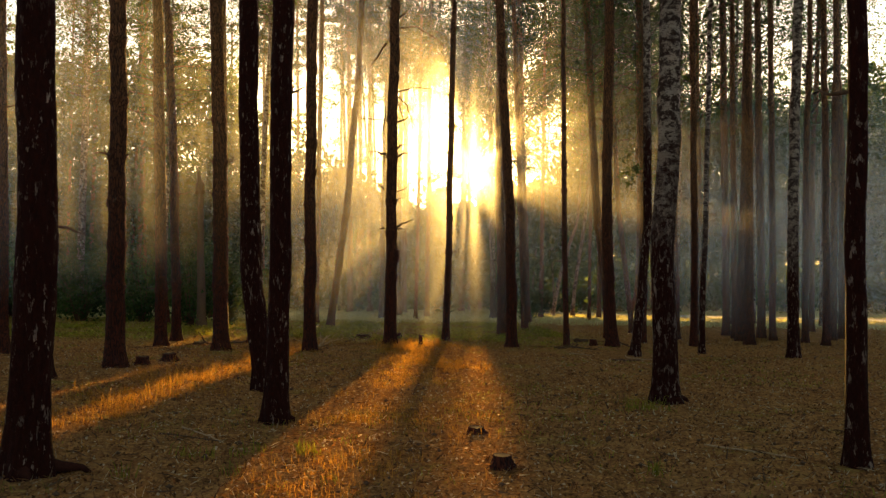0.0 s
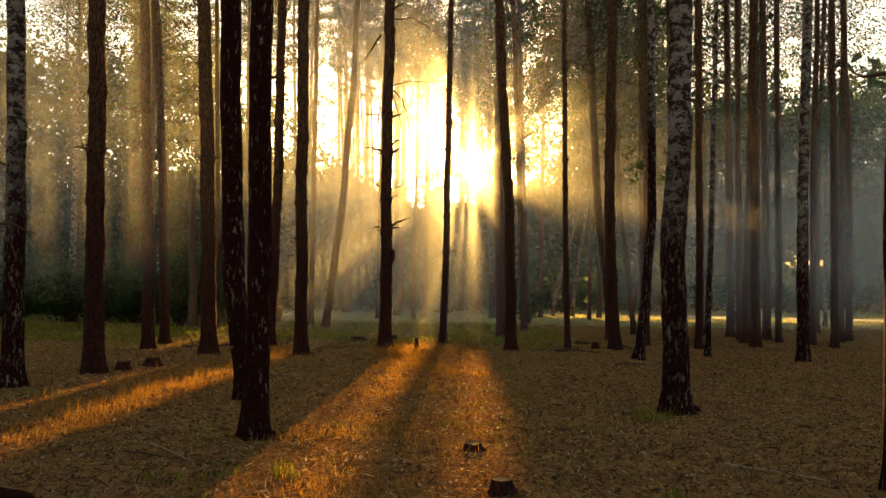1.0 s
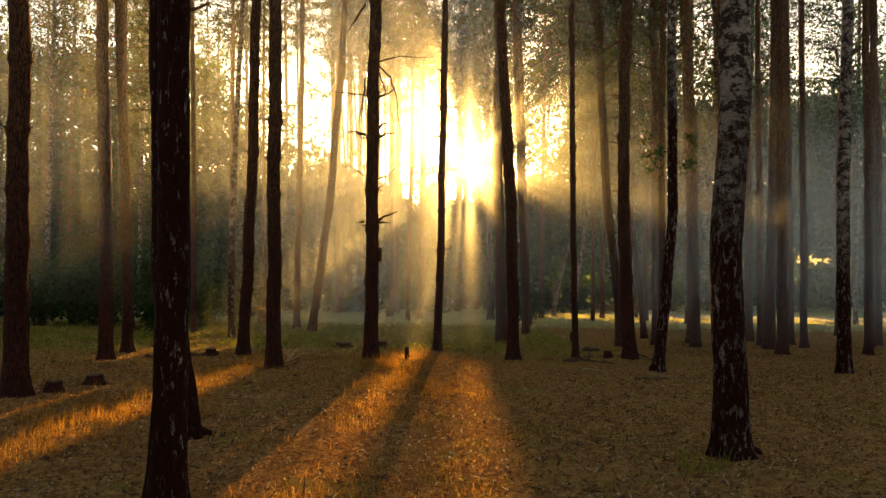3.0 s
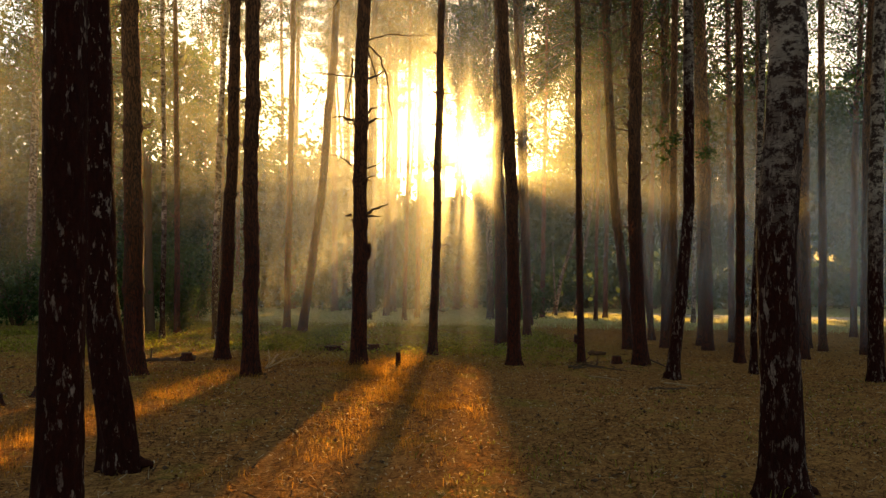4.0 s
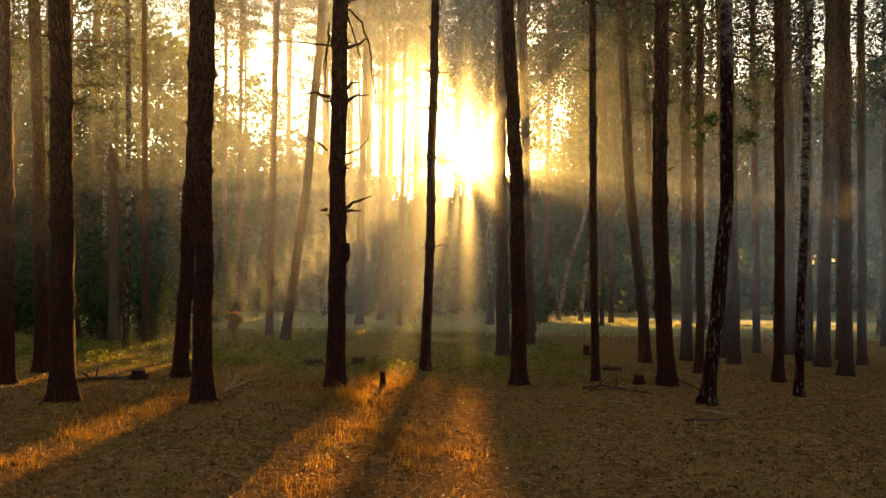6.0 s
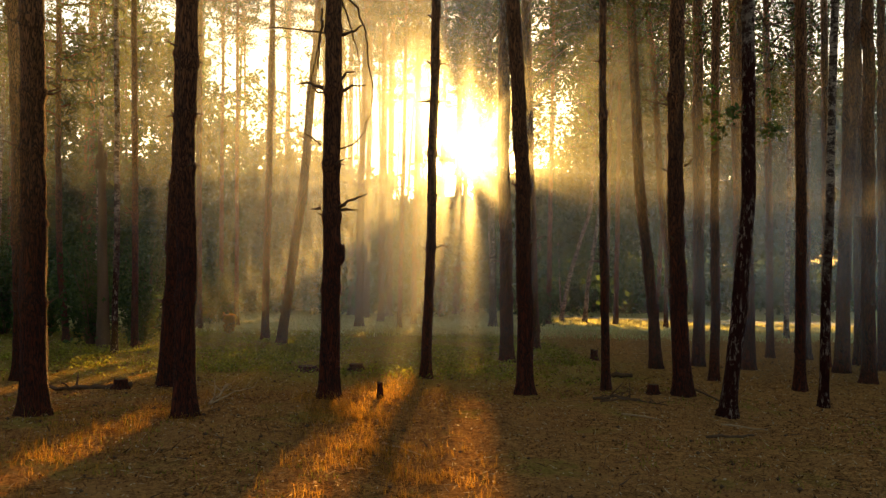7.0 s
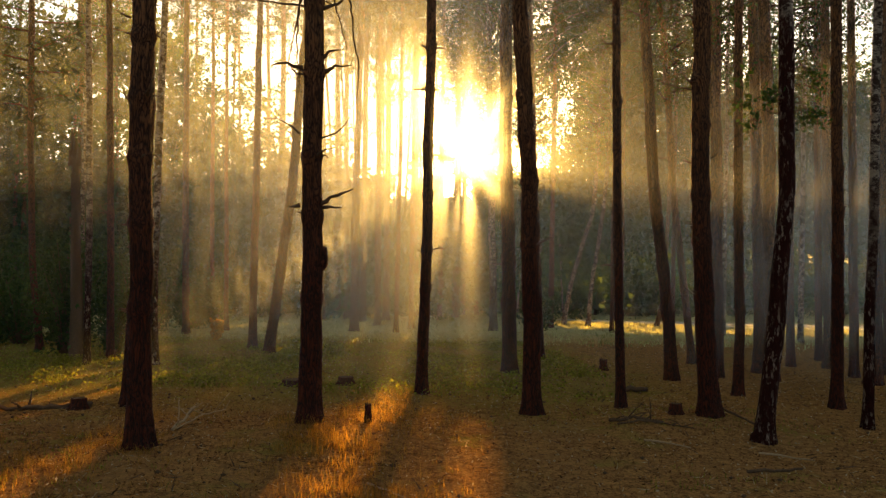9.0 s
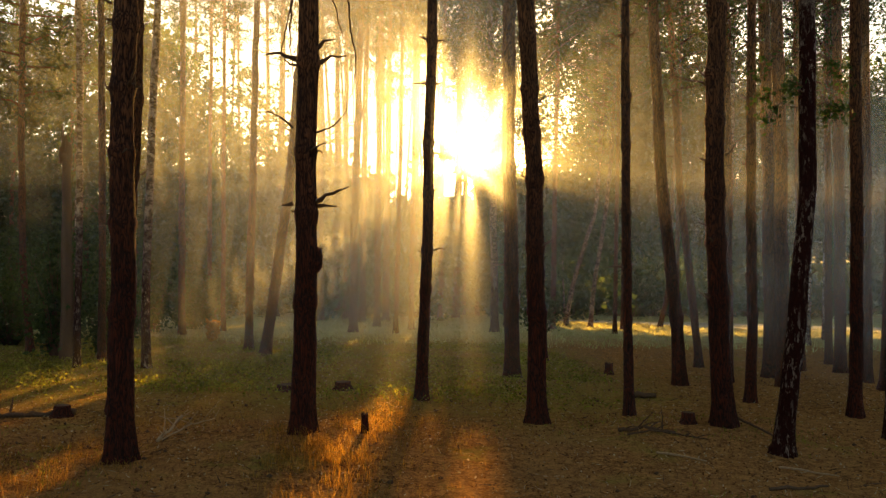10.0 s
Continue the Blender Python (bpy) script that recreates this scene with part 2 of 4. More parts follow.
def tube(points, radii, segs=7, jag=0.0, rng=None):
    """A tapered tube along points, closed at both ends."""
    v, f = [], []
    pts = [Vector(p) for p in points]
    for i, p in enumerate(pts):
        d = (pts[min(i + 1, len(pts) - 1)] - pts[max(i - 1, 0)]).normalized()
        side = d.cross(Vector((0.31, 0.2, 0.93))).normalized()
        if side.length < 0.5:
            side = Vector((1, 0, 0))
        up = d.cross(side)
        for k in range(segs):
            a = 2 * math.pi * k / segs
            r = radii[i] * (1 + (rng.uniform(-jag, jag) if rng is not None else 0))
            v.append(p + side * (math.cos(a) * r) + up * (math.sin(a) * r))
    for i in range(len(pts) - 1):
        for k in range(segs):
            a, b = i * segs + k, i * segs + (k + 1) % segs
            f.append((a, b, b + segs, a + segs))
    f.append(tuple(range(segs))[::-1])
    f.append(tuple(range((len(pts) - 1) * segs, len(pts) * segs)))
    return v, f


def joined(pieces):
    v, f = [], []
    for pv, pf in pieces:
        o = len(v)
        v += [tuple(p) for p in pv]
        f += [tuple(i + o for i in q) for q in pf]
    return v, f


# ---- ground ----
HUMPS = []
GROUND_0, GROUND_X, GROUND_Y = 0.3346, -0.01693, -0.03910


def hummock(x, y, h):
    HUMPS.append((x, y, h))


hummock(-4.86, 11.46, 0.022)
hummock(-6.26, 17.18, -0.078)
hummock(-6.34, 18.41, 0.001)
hummock(-4.25, 14.85, 0.026)
hummock(-3.74, 17.60, 0.018)
hummock(-2.53, 14.77, 0.024)
hummock(-1.06, 15.79, 0.131)
hummock(0.10, 19.11, 0.022)
hummock(1.83, 23.10, -0.079)
hummock(2.99, 18.36, -0.078)
hummock(3.76, 16.93, 0.173)
hummock(3.99, 15.91, -0.117)
hummock(7.22, 15.74, -0.013)
hummock(5.72, 16.88, -0.088)
hummock(5.90, 17.97, 0.089)
hummock(-3.0, 9.5, 0.02)


def ground_z(x, y):
    """The height of the forest floor."""
    x, y = np.asarray(x, dtype=float), np.asarray(y, dtype=float)
    z = GROUND_0 + GROUND_X * np.clip(x, -25, 25) + GROUND_Y * np.clip(y, -8, 60)
    for hx, hy, h in HUMPS:
        z = z + h * np.exp(-((x - hx) ** 2 + (y - hy) ** 2) / 1.69)
    return z


def spaced(inner, step, outer, growth=1.22):
    """Even steps out to inner, then wider and wider to outer, on both sides."""
    c = list(np.arange(0, inner + 1e-6, step))
    d = step
    while c[-1] < outer:
        d *= growth
        c.append(c[-1] + d)
    return np.array([-a for a in c[:0:-1]] + c)


def build_ground():
    xs = spaced(8.0, 0.14, 400)
    ys = spaced(9.0, 0.14, 420) + 11.0
    X, Y = np.meshgrid(xs, ys)
    Z = ground_z(X, Y)
    rough = np.array([noise.fractal(Vector((x * 1.7, y * 1.7, 3.1)), 0.9, 2.1, 4) for x, y in zip(X.ravel(), Y.ravel())]).reshape(X.shape)
    near = np.exp(-((X / 14) ** 2 + ((Y - 12) / 20) ** 2))
    Z = Z + 0.016 * rough * near - 0.012 * near
    nx, ny = len(xs), len(ys)
    v = np.stack((X, Y, Z), -1).reshape(-1, 3)
    i = (np.arange(ny - 1)[:, None] * nx + np.arange(nx - 1)[None]).ravel()
    f = np.stack((i, i + 1, i + nx + 1, i + nx), 1)
    me = np_mesh("ground", v, f, EARTH)
    me.polygons.foreach_set("use_smooth", [True] * len(me.polygons))
    ob = new("ground", me)
    tagged(ob, "brown forest floor of needles, dead leaves and thin grass", "forest floor", kind="structure")


build_ground()


def build_track():
    """The pale sandy track that runs along the clearing behind the trees."""
    v, f = [], []
    for i in range(60):
        x = 6 + i * 1.6
        mid = 50.5 - 0.42 * (x - 8) + 0.004 * (x - 8) ** 2 + 0.5 * math.sin(x * 0.35)
        half = 0.7 + 2.6 * min(1, max(0, (x - 8) / 6)) + 0.3 * math.sin(x * 0.9)
        for s in (-1, -0.5, 0, 0.5, 1):
            y = mid + s * half
            v.append((x, y, float(ground_z(x, y)) + 0.035 - 0.03 * abs(s)))
    for i in range(59):
        for k in range(4):
            a = i * 5 + k
            f.append((a, a + 5, a + 6, a + 1))
    ob = new("track", mesh("track", v, f, SAND, True))
    tagged(ob, "pale sandy woodland track beside a grassy clearing", "track", kind="structure")


build_track()


# ---- trees ----
def axis_at(bend, z):
    """Sideways offset of a trunk's axis at height z."""
    hs = [0.0] + [h for h, _ in bend]
    ds = [0.0] + [d for _, d in bend]
    out = np.interp(z, hs, ds)
    slope = (ds[-1] - ds[-2]) / max(0.5, hs[-1] - hs[-2]) if len(ds) > 1 else 0
    slope = max(-0.06, min(0.06, slope))
    return out + np.maximum(0, np.asarray(z) - hs[-1]) * slope


def trunk_mesh(dia, tall, bend, seed, near, knots=(), flare=0.36):
    segs = 28 if near else 14
    zs = np.concatenate((np.linspace(-0.25, 1.0, 16 if near else 7), np.linspace(1.0, min(8, tall), 110 if near else 34)[1:], np.linspace(min(8, tall), tall, 12)[1:] if tall > 8 else np.array([])))
    r0 = dia / 2
    v, f = [], []
    wide = max(3, int(0.35 * len(zs) / 16))
    ax = axis_at(bend, np.maximum(0, zs))
    pad = np.concatenate((ax[:1].repeat(wide), ax, ax[-1:].repeat(wide)))
    ax2 = np.convolve(pad, np.ones(2 * wide + 1) / (2 * wide + 1), "valid")
    ax = np.where(zs > tall - 2, ax, ax2)
    sway = np.array([noise.noise(Vector((seed * 3.1, 0.5, z * 0.9))) + 0.5 * noise.noise(Vector((seed * 5.7, 2.5, z * 2.3))) for z in zs])
    ax = ax + 0.10 * dia * sway * np.clip(zs, 0, 1)
    for i, z in enumerate(zs):
        zz = max(0.0, z)
        r = 0.92 * r0 * (1.02 - 0.45 * zz / tall) * (1 + flare * math.exp(-zz / 0.18) + 0.06 * math.exp(-zz / 0.9))
        for k in knots:
            r *= 1 + 0.20 * math.exp(-((z - k) / 0.05) ** 2) - 0.03 * math.exp(-((z - k + 0.16) / 0.10) ** 2)
        for s in range(segs):
            a = 2 * math.pi * s / segs
            n = noise.fractal(Vector((math.cos(a) * 2.2 + seed * 7.3, math.sin(a) * 2.2, z * (1.8 if near else 1.2))), 0.7, 2.0, 5)
            lobes = 0.22 * math.exp(-zz / 0.16) * math.cos(5 * a + seed)
            q = r * (1 + 0.085 * n + lobes * 0.6)
            v.append((ax[i] + math.cos(a) * q, math.sin(a) * q, z))
    for i in range(len(zs) - 1):
        for s in range(segs):
            a, b = i * segs + s, i * segs + (s + 1) % segs
            f.append((a, b, b + segs, a + segs))
    f.append(tuple(range((len(zs) - 1) * segs, len(zs) * segs)))
    return v, f


def crown_mesh(kind, seed):
    """A crown with its limbs, its foot at the origin, about 7 m high: wood and foliage as two meshes."""
    rng = np.random.default_rng(seed)
    pieces, cent, size = [], [], []
    n = 26 if kind == "pine" else 30
    for i in range(n):
        u = (i + 0.5) / n
        z = 0.2 + 6.2 * u
        reach = (2.3 * math.sin(math.pi * min(1, 0.25 + 0.75 * (1 - u))) + 0.3) * rng.uniform(0.6, 1.15) * (1.0 if kind == "pine" else 1.1)
        a = i * 2.4 + rng.uniform(-0.4, 0.4)
        tilt = rng.uniform(0.0, 0.35) if kind == "pine" else rng.uniform(0.3, 0.8)
        d = np.array((math.cos(a), math.sin(a), tilt))
        pts = [(0, 0, z)] + [tuple(np.array((0, 0, z)) + d * reach * s + np.array((0, 0, -0.25 * reach * s * s * (kind != "pine") + 0.1 * rng.uniform(-1, 1)))) for s in (0.35, 0.7, 1.0)]
        pieces.append(tube(pts, [0.035 * (1.2 - u), 0.024 * (1.2 - u), 0.014, 0.006], 5))
        for s in np.linspace(0.3, 1.05, 7):
            c = np.array((0, 0, z)) + d * reach * s
            k = 11 if kind == "pine" else 21
            spread = 0.20 if kind == "pine" else 0.30
            cent.append(c + rng.normal(size=(k, 3)) * np.array((spread, spread, spread * 0.6)))
            size.append(rng.uniform(0.08, 0.18, k) if kind == "pine" else rng.uniform(0.030, 0.060, k))
    v, f = quads(np.concatenate(cent), np.concatenate(size), rng, 0.22 if kind == "pine" else 0.62)
    wood = mesh(kind + "_limbs", *joined(pieces), PINE if kind == "pine" else BIRCH, True)
    return wood, np_mesh(kind + "_foliage", v, f, NEEDLE if kind == "pine" else LEAF)


CROWNS = {k: [crown_mesh(k, s) for s in seeds] for k, seeds in (("pine", (11, 12, 13, 14)), ("birch", (21, 22, 23)))}
COUNT = [0]


def add_crown(tree, kind, x, z, rng, scale):
    limbs, leaves = CROWNS[kind][int(rng.integers(len(CROWNS[kind])))]
    m = Matrix.LocRotScale((x, 0, z), Euler((0, 0, rng.uniform(0, 6.28))), (scale, scale, scale))
    ob = part("crown_wood", limbs, tree)
    ob.matrix_basis = m
    ob = part("crown", leaves, tree)
    ob.matrix_basis = m


def branch(tree, points, r, name="dead_branch", label="bare dead branch", material=None):
    rng = np.random.default_rng(len(points) * 31 + int(abs(points[0][2]) * 100))
    pts = [Vector(p) for p in points]
    fine = []
    for a, b in zip(pts, pts[1:]):
        n = max(2, int((b - a).length / 0.06))
        for k in range(n):
            q = a.lerp(b, k / n)
            fine.append(q + Vector(rng.normal(size=3)) * 0.006)
    fine.append(pts[-1])
    radii = [r * (1 - 0.75 * i / (len(fine) - 1)) for i in range(len(fine))]
    v, f = tube(fine, radii, 6, 0.18, rng)
    return part(name, mesh(name, v, f, material or DEAD, True), tree, label)


def stub(tree, bend, dia, z, turn, length, lift, rng):
    r = dia * 0.42
    x = float(axis_at(bend, z))
    d = Vector((math.cos(turn), math.sin(turn), lift))
    a = Vector((x, 0, z)) + Vector((d.x, d.y, 0)) * r * 0.6
    mid = a + d * (r * 0.4 + length * 0.5) + Vector((0, 0, rng.uniform(-0.03, 0.04)))
    end = mid + d * length * 0.5 + Vector((rng.uniform(-0.05, 0.05), 0, rng.uniform(-0.06, 0.08)))
    branch(tree, (a, mid, end), 0.008 + 0.012 * rng.uniform(0.4, 1), "branch_stub", "")


def any_tree(kind, x, y, dia, bend, near, tall, crown_at, label, stubs, crown_scale=1.0, low=None, bark=None, flare=0.36):
    COUNT[0] += 1
    seed = COUNT[0]
    rng = np.random.default_rng(1000 + seed)
    base = float(ground_z(x, y))
    name = kind + "_tree"
    tree = new(name)
    tree.matrix_world = Matrix.Translation((x, y, base))
    tagged(tree, label, "tree", "trees of the wood")
    knots = []
    z = 1.2 + rng.uniform(0, 0.5)
    while kind == "pine" and z < min(tall - 2, 12):
        knots.append(z)
        z += rng.uniform(0.55, 1.0)
    v, f = trunk_mesh(dia, tall, bend, seed, near, knots, flare)
    part("trunk", mesh("trunk", v, f, bark or (PINE if kind == "pine" else BIRCH), True), tree)
    for i, k in enumerate(knots if near and kind == "pine" else ()):
        for turn in (rng.uniform(-0.7, 0.7), math.pi + rng.uniform(-0.7, 0.7)):
            if rng.random() < 0.6:
                stub(tree, bend, dia * 1.05, k, turn, rng.uniform(0.02, 0.09), rng.uniform(0.0, 0.5), rng)
    for i in range(stubs):
        k = knots[int(rng.integers(min(len(knots), 8)))] if knots else rng.uniform(1.5, 6)
        stub(tree, bend, dia, k, rng.uniform(0, 6.28), rng.uniform(0.05, 0.30), rng.uniform(0.0, 0.4), rng)
    if low:
        add_crown(tree, low[0], float(axis_at(bend, low[1])), low[1], rng, low[2])
    if crown_at:
        add_crown(tree, kind, float(axis_at(bend, crown_at)), crown_at, rng, crown_scale)
        if tall - crown_at > 8:
            add_crown(tree, kind, float(axis_at(bend, tall - 5)), tall - 6.0, rng, crown_scale * 0.9)
    return tree


def pine_tree(x, y, dia, bend, label="", crown_at=None, stubs=None, tall=None, low=None, flare=0.36):
    near = y < 20
    rng = np.random.default_rng(int(abs(x * 97 + y * 31)))
    tall = tall or 17 + 4 * rng.random()
    label = label or ("tall pine with dark reddish-brown plated bark and broken branch stubs" if near else "slim pine trunk, dark brown, standing in morning mist")
    return any_tree("pine", x, y, dia, bend, near, tall, crown_at or tall - 6.5, label, (7 if near else 4) if stubs is None else stubs, low=low, flare=flare)


def birch_tree(x, y, dia, bend, label="", crown_at=None, tall=None, low=None, old=False, flare=0.36):
    near = y < 20
    rng = np.random.default_rng(int(abs(x * 97 + y * 31)))
    tall = tall or 14 + 3 * rng.random()
    label = label or ("old birch with dark furrowed bark and a few pale flecks" if old else "birch with flaking white bark, dark and furrowed near its foot")
    return any_tree("birch", x, y, dia, bend, near, tall, crown_at or tall - 6.5, label, 1, low=low, bark=old if old else None, flare=flare)


left_birch = birch_tree(-2.62, 4.89, 0.26, ((1.6, 0.05), (3.0, 0.02),), old=BIRCH_OLD)
pine_tree(-7.84, 13.76, 0.20, ((3.3, -0.03), (6.3, -0.08),))
birch_tree(-5.15, 9.92, 0.25, ((1.9, 0.04), (4.7, 0.00),))
pine_tree(-4.86, 11.46, 0.28, ((3.0, 0.03), (5.6, 0.01),))
pine_tree(-6.26, 17.18, 0.27, ((3.7, -0.03), (7.3, -0.11),))
pine_tree(-6.34, 18.41, 0.23, ((4.0, -0.07), (8.0, -0.24),))
pine_tree(-4.25, 14.85, 0.30, ((3.6, -0.03), (7.0, -0.13),))
bent_birch = birch_tree(-2.08, 9.10, 0.265, ((0.45, -0.05), (0.85, -0.13), (1.27, -0.17), (2.5, -0.19), (4.5, -0.22),), "old birch with dark reddish furrowed bark and pale flakes", old=BIRCH_OLD, flare=0.2)
slim_birch = birch_tree(-1.50, 6.95, 0.21, ((0.5, 0.03), (0.9, 0.05), (2.2, 0.045), (3.7, 0.065),), "slim old birch, dark furrowed bark with pale flecks", old=BIRCH_OLD)
pine_tree(-3.74, 17.60, 0.24, ((2.6, 0.14), (5.0, 0.21), (7.4, 0.26),))
knotty_pine = pine_tree(-2.53, 14.77, 0.24, ((3.7, 0.01), (7.2, 0.04),))
branchy_pine = pine_tree(-1.06, 15.79, 0.25, ((1.7, 0.02), (3.0, 0.03), (4.9, 0.07),))
pine_tree(0.10, 19.11, 0.18, ((1.7, 0.08), (3.4, 0.11), (6.0, 0.17),))
rear_pine = pine_tree(1.83, 23.10, 0.31, ((2.3, -0.04), (5.0, -0.07), (7.2, -0.05),))
front_pine = pine_tree(1.60, 17.42, 0.245, ((2.1, -0.02), (3.9, -0.07), (5.3, -0.14),))
pine_tree(2.80, 25.70, 0.22, ((4.0, -0.13), (8.8, -0.27)), stubs=3)
pine_tree(3.67, 32.77, 0.33, ((2.7, -0.08), (7.9, -0.19), (12.1, -0.27),), low=('birch', 6.0, 1.1))
birch_tree(2.55, 37.79, 0.33, ((3.0, -0.02), (6.4, -0.07), (13.0, -0.15),), low=('birch', 6.5, 1.2))
pine_tree(2.99, 18.36, 0.14, ((2.2, -0.04), (4.1, -0.04), (5.6, -0.04),))
red_pine = pine_tree(3.76, 16.93, 0.255, ((2.1, -0.09), (3.6, -0.10), (5.4, -0.06),))
leaning_birch = birch_tree(3.99, 15.91, 0.20, ((1.2, 0.16), (2.1, 0.23), (2.9, 0.30), (4.7, 0.30),), old=FURROWED)
main_birch = birch_tree(2.53, 8.67, 0.28, ((1.7, -0.01), (2.9, 0.04), (4.5, 0.09),))
birch_tree(7.22, 15.74, 0.24, ((2.1, -0.01), (3.8, 0.03), (7.3, 0.16),))
birch_tree(2.96, 5.47, 0.15, ((0.9, -0.01), (1.5, -0.01), (2.3, 0.02), (3.3, 0.03),), old=BIRCH_OLD)
birch_tree(5.72, 16.88, 0.13, ((1.6, 0.04), (2.5, 0.09), (3.8, 0.13), (6.0, 0.20),))
pine_tree(5.90, 17.97, 0.17, ((2.2, 0.04), (4.2, 0.03), (5.7, 0.03),))
pine_tree(4.68, 21.50, 0.24, ((1.6, -0.08), (2.6, -0.24), (4.4, -0.36), (6.9, -0.46),), low=('birch', 6.3, 0.8))
pine_tree(6.20, 24.93, 0.18, ((1.9, -0.20), (3.8, -0.41), (5.7, -0.51), (8.2, -0.66),), low=('birch', 5.6, 0.9))
pine_tree(5.76, 22.18, 0.25, ((2.9, 0.01), (7.6, 0.01),), low=('birch', 6.2, 0.8))
pine_tree(5.10, 19.43, 0.16, ((1.1, 0.03), (3.5, 0.02), (6.2, 0.05),))
pine_tree(6.96, 23.06, 0.27, ((3.0, 0.01), (7.6, -0.08),))
pine_tree(6.58, 21.59, 0.25, ((2.4, -0.03), (4.4, -0.05), (7.0, -0.10),))
pine_tree(9.73, 26.18, 0.18, ((3.3, 0.02), (8.8, -0.00),), low=('birch', 6.0, 1.0))
pine_tree(8.97, 24.20, 0.25, ((3.1, 0.01), (8.0, -0.02),))
pine_tree(8.55, 22.40, 0.18, ((3.0, 0.01), (7.7, 0.01),))
pine_tree(9.54, 22.90, 0.24, ((3.1, -0.00), (7.9, -0.01),))
pine_tree(7.81, 19.46, 0.24, ((2.7, 0.01), (6.6, 0.02),))
pine_tree(8.27, 24.50, 0.19, ((3.2, -0.01), (8.5, -0.05),), low=('birch', 6.4, 0.9))
pine_tree(8.27, 21.26, 0.28, ((4.8, 0.20), (9.5, 0.28),))
pine_tree(9.40, 21.79, 0.19, ((4.8, 0.02), (9.7, 0.02),))
pine_tree(9.89, 20.89, 0.18, ((4.7, 0.07), (9.4, 0.24),))
pine_tree(13.44, 27.87, 0.21, ((5.9, 0.07), (12.1, 0.41),), low=('birch', 6.5, 1.1))
pine_tree(9.89, 19.74, 0.19, ((4.5, 0.04), (8.9, 0.02),))
pine_tree(11.34, 22.26, 0.21, ((5.0, 0.12), (9.9, 0.22),))
pine_tree(11.96, 22.97, 0.20, ((5.1, 0.08), (10.2, -0.06),))
pine_tree(-9.15, 25.77, 0.17, ((1.6, -0.18), (4.3, -0.26), (8.3, -0.26),), low=('pine', 5.2, 1.0))
birch_tree(-6.70, 22.80, 0.14, ((2.2, 0.04), (5.0, 0.04), (7.2, 0.01),))
pine_tree(-6.72, 23.97, 0.16, ((2.3, -0.00), (7.6, -0.05),))
birch_tree(-5.43, 23.01, 0.18, ((2.2, 0.01), (4.5, 0.09), (7.3, 0.21),))
pine_tree(-8.12, 33.22, 0.24, ((3.6, -0.02), (11.1, -0.00),))
pine_tree(-4.49, 27.42, 0.22, ((4.6, 0.10), (9.0, 0.18),))
pine_tree(-3.81, 26.21, 0.27, ((2.8, 0.42), (4.5, 0.62), (6.5, 0.79), (8.5, 0.95),))
pine_tree(-9.57, 41.08, 0.22, ((6.7, 0.02), (14.1, 0.06),))
pine_tree(-7.39, 35.49, 0.18, ((5.8, -0.01), (12.0, 0.01),))
pine_tree(-5.38, 45.18, 0.36, ((7.4, -0.02), (15.7, -0.07),))
pine_tree(-4.45, 47.70, 0.35, ((7.8, -0.02), (16.6, 0.02),))
pine_tree(-2.79, 36.17, 0.33, ((3.9, 0.03), (12.3, 0.29),))
pine_tree(-3.33, 44.72, 0.35, ((7.3, 0.12), (15.6, 0.24),))
pine_tree(-2.27, 40.63, 0.31, ((6.7, 0.06), (14.0, 0.19),))
pine_tree(-2.31, 46.46, 0.37, ((7.6, 0.10), (16.2, 0.26),))
pine_tree(-1.21, 35.91, 0.19, ((6.0, 0.16), (12.3, 0.27),))
pine_tree(-0.74, 38.40, 0.23, ((6.4, 0.11), (13.2, 0.23),))
pine_tree(-0.93, 51.72, 0.29, ((8.5, 0.06), (18.2, 0.17),))
pine_tree(0.42, 47.59, 0.26, ((7.9, 0.17), (16.7, 0.28),))
pine_tree(1.34, 51.89, 0.42, ((8.6, 0.19), (18.4, 0.32),))
pine_tree(1.92, 56.96, 0.36, ((9.3, 0.18), (20.3, 0.39),))
birch_tree(6.37, 44.22, 0.24, ((2.1, 0.41), (3.7, 0.89), (5.6, 1.52),), "leaning white birch at the edge of a clearing", old=PALE_BIRCH, low=('birch', 7.0, 1.3))
birch_tree(7.30, 42.93, 0.23, ((2.6, 0.29), (5.2, 0.74), (8.6, 1.06),), "leaning white birch at the edge of a clearing", old=PALE_BIRCH, low=('birch', 7.0, 1.3))
pine_tree(10.78, 44.11, 0.24, ((0.5, 0.19), (1.3, 0.41),))


# pines and birches with deep crowns beyond the sunlit strip
for x, y, dia, low_at in ((12.5, 33.0, 0.20, 8.2), (14.6, 36.0, 0.24, 8.8), (16.8, 34.0, 0.18, 8.0), (19.0, 37.0, 0.22, 9.0), (11.2, 36.5, 0.2, 9.0), (-13.0, 36.0, 0.2, 9.0), (-15.5, 33.0, 0.22, 8.5), (-18.0, 38.0, 0.2, 9.2)):
    any_tree("birch", x, y, dia, ((8.0, 0.2),), False, 17, low_at, "leafy birch with a long green crown beyond the pines", 0, 1.25, bark=PALE_BIRCH)
for x, y, dia, low_at, size in ((5.3, 41.0, 0.24, 10.8, 1.1), (7.3, 38.0, 0.18, 10.2, 1.1), (8.6, 42.0, 0.25, 10.4, 1.3), (10.2, 39.5, 0.20, 9.8, 1.2), (3.4, 42.5, 0.22, 11.2, 1.1)):
    any_tree("pine", x, y, dia, ((8.0, 0.15),), False, 20, low_at + 3.0, "slim pine with a deep dark crown beyond a clearing", 4, size, low=("pine", low_at, size))
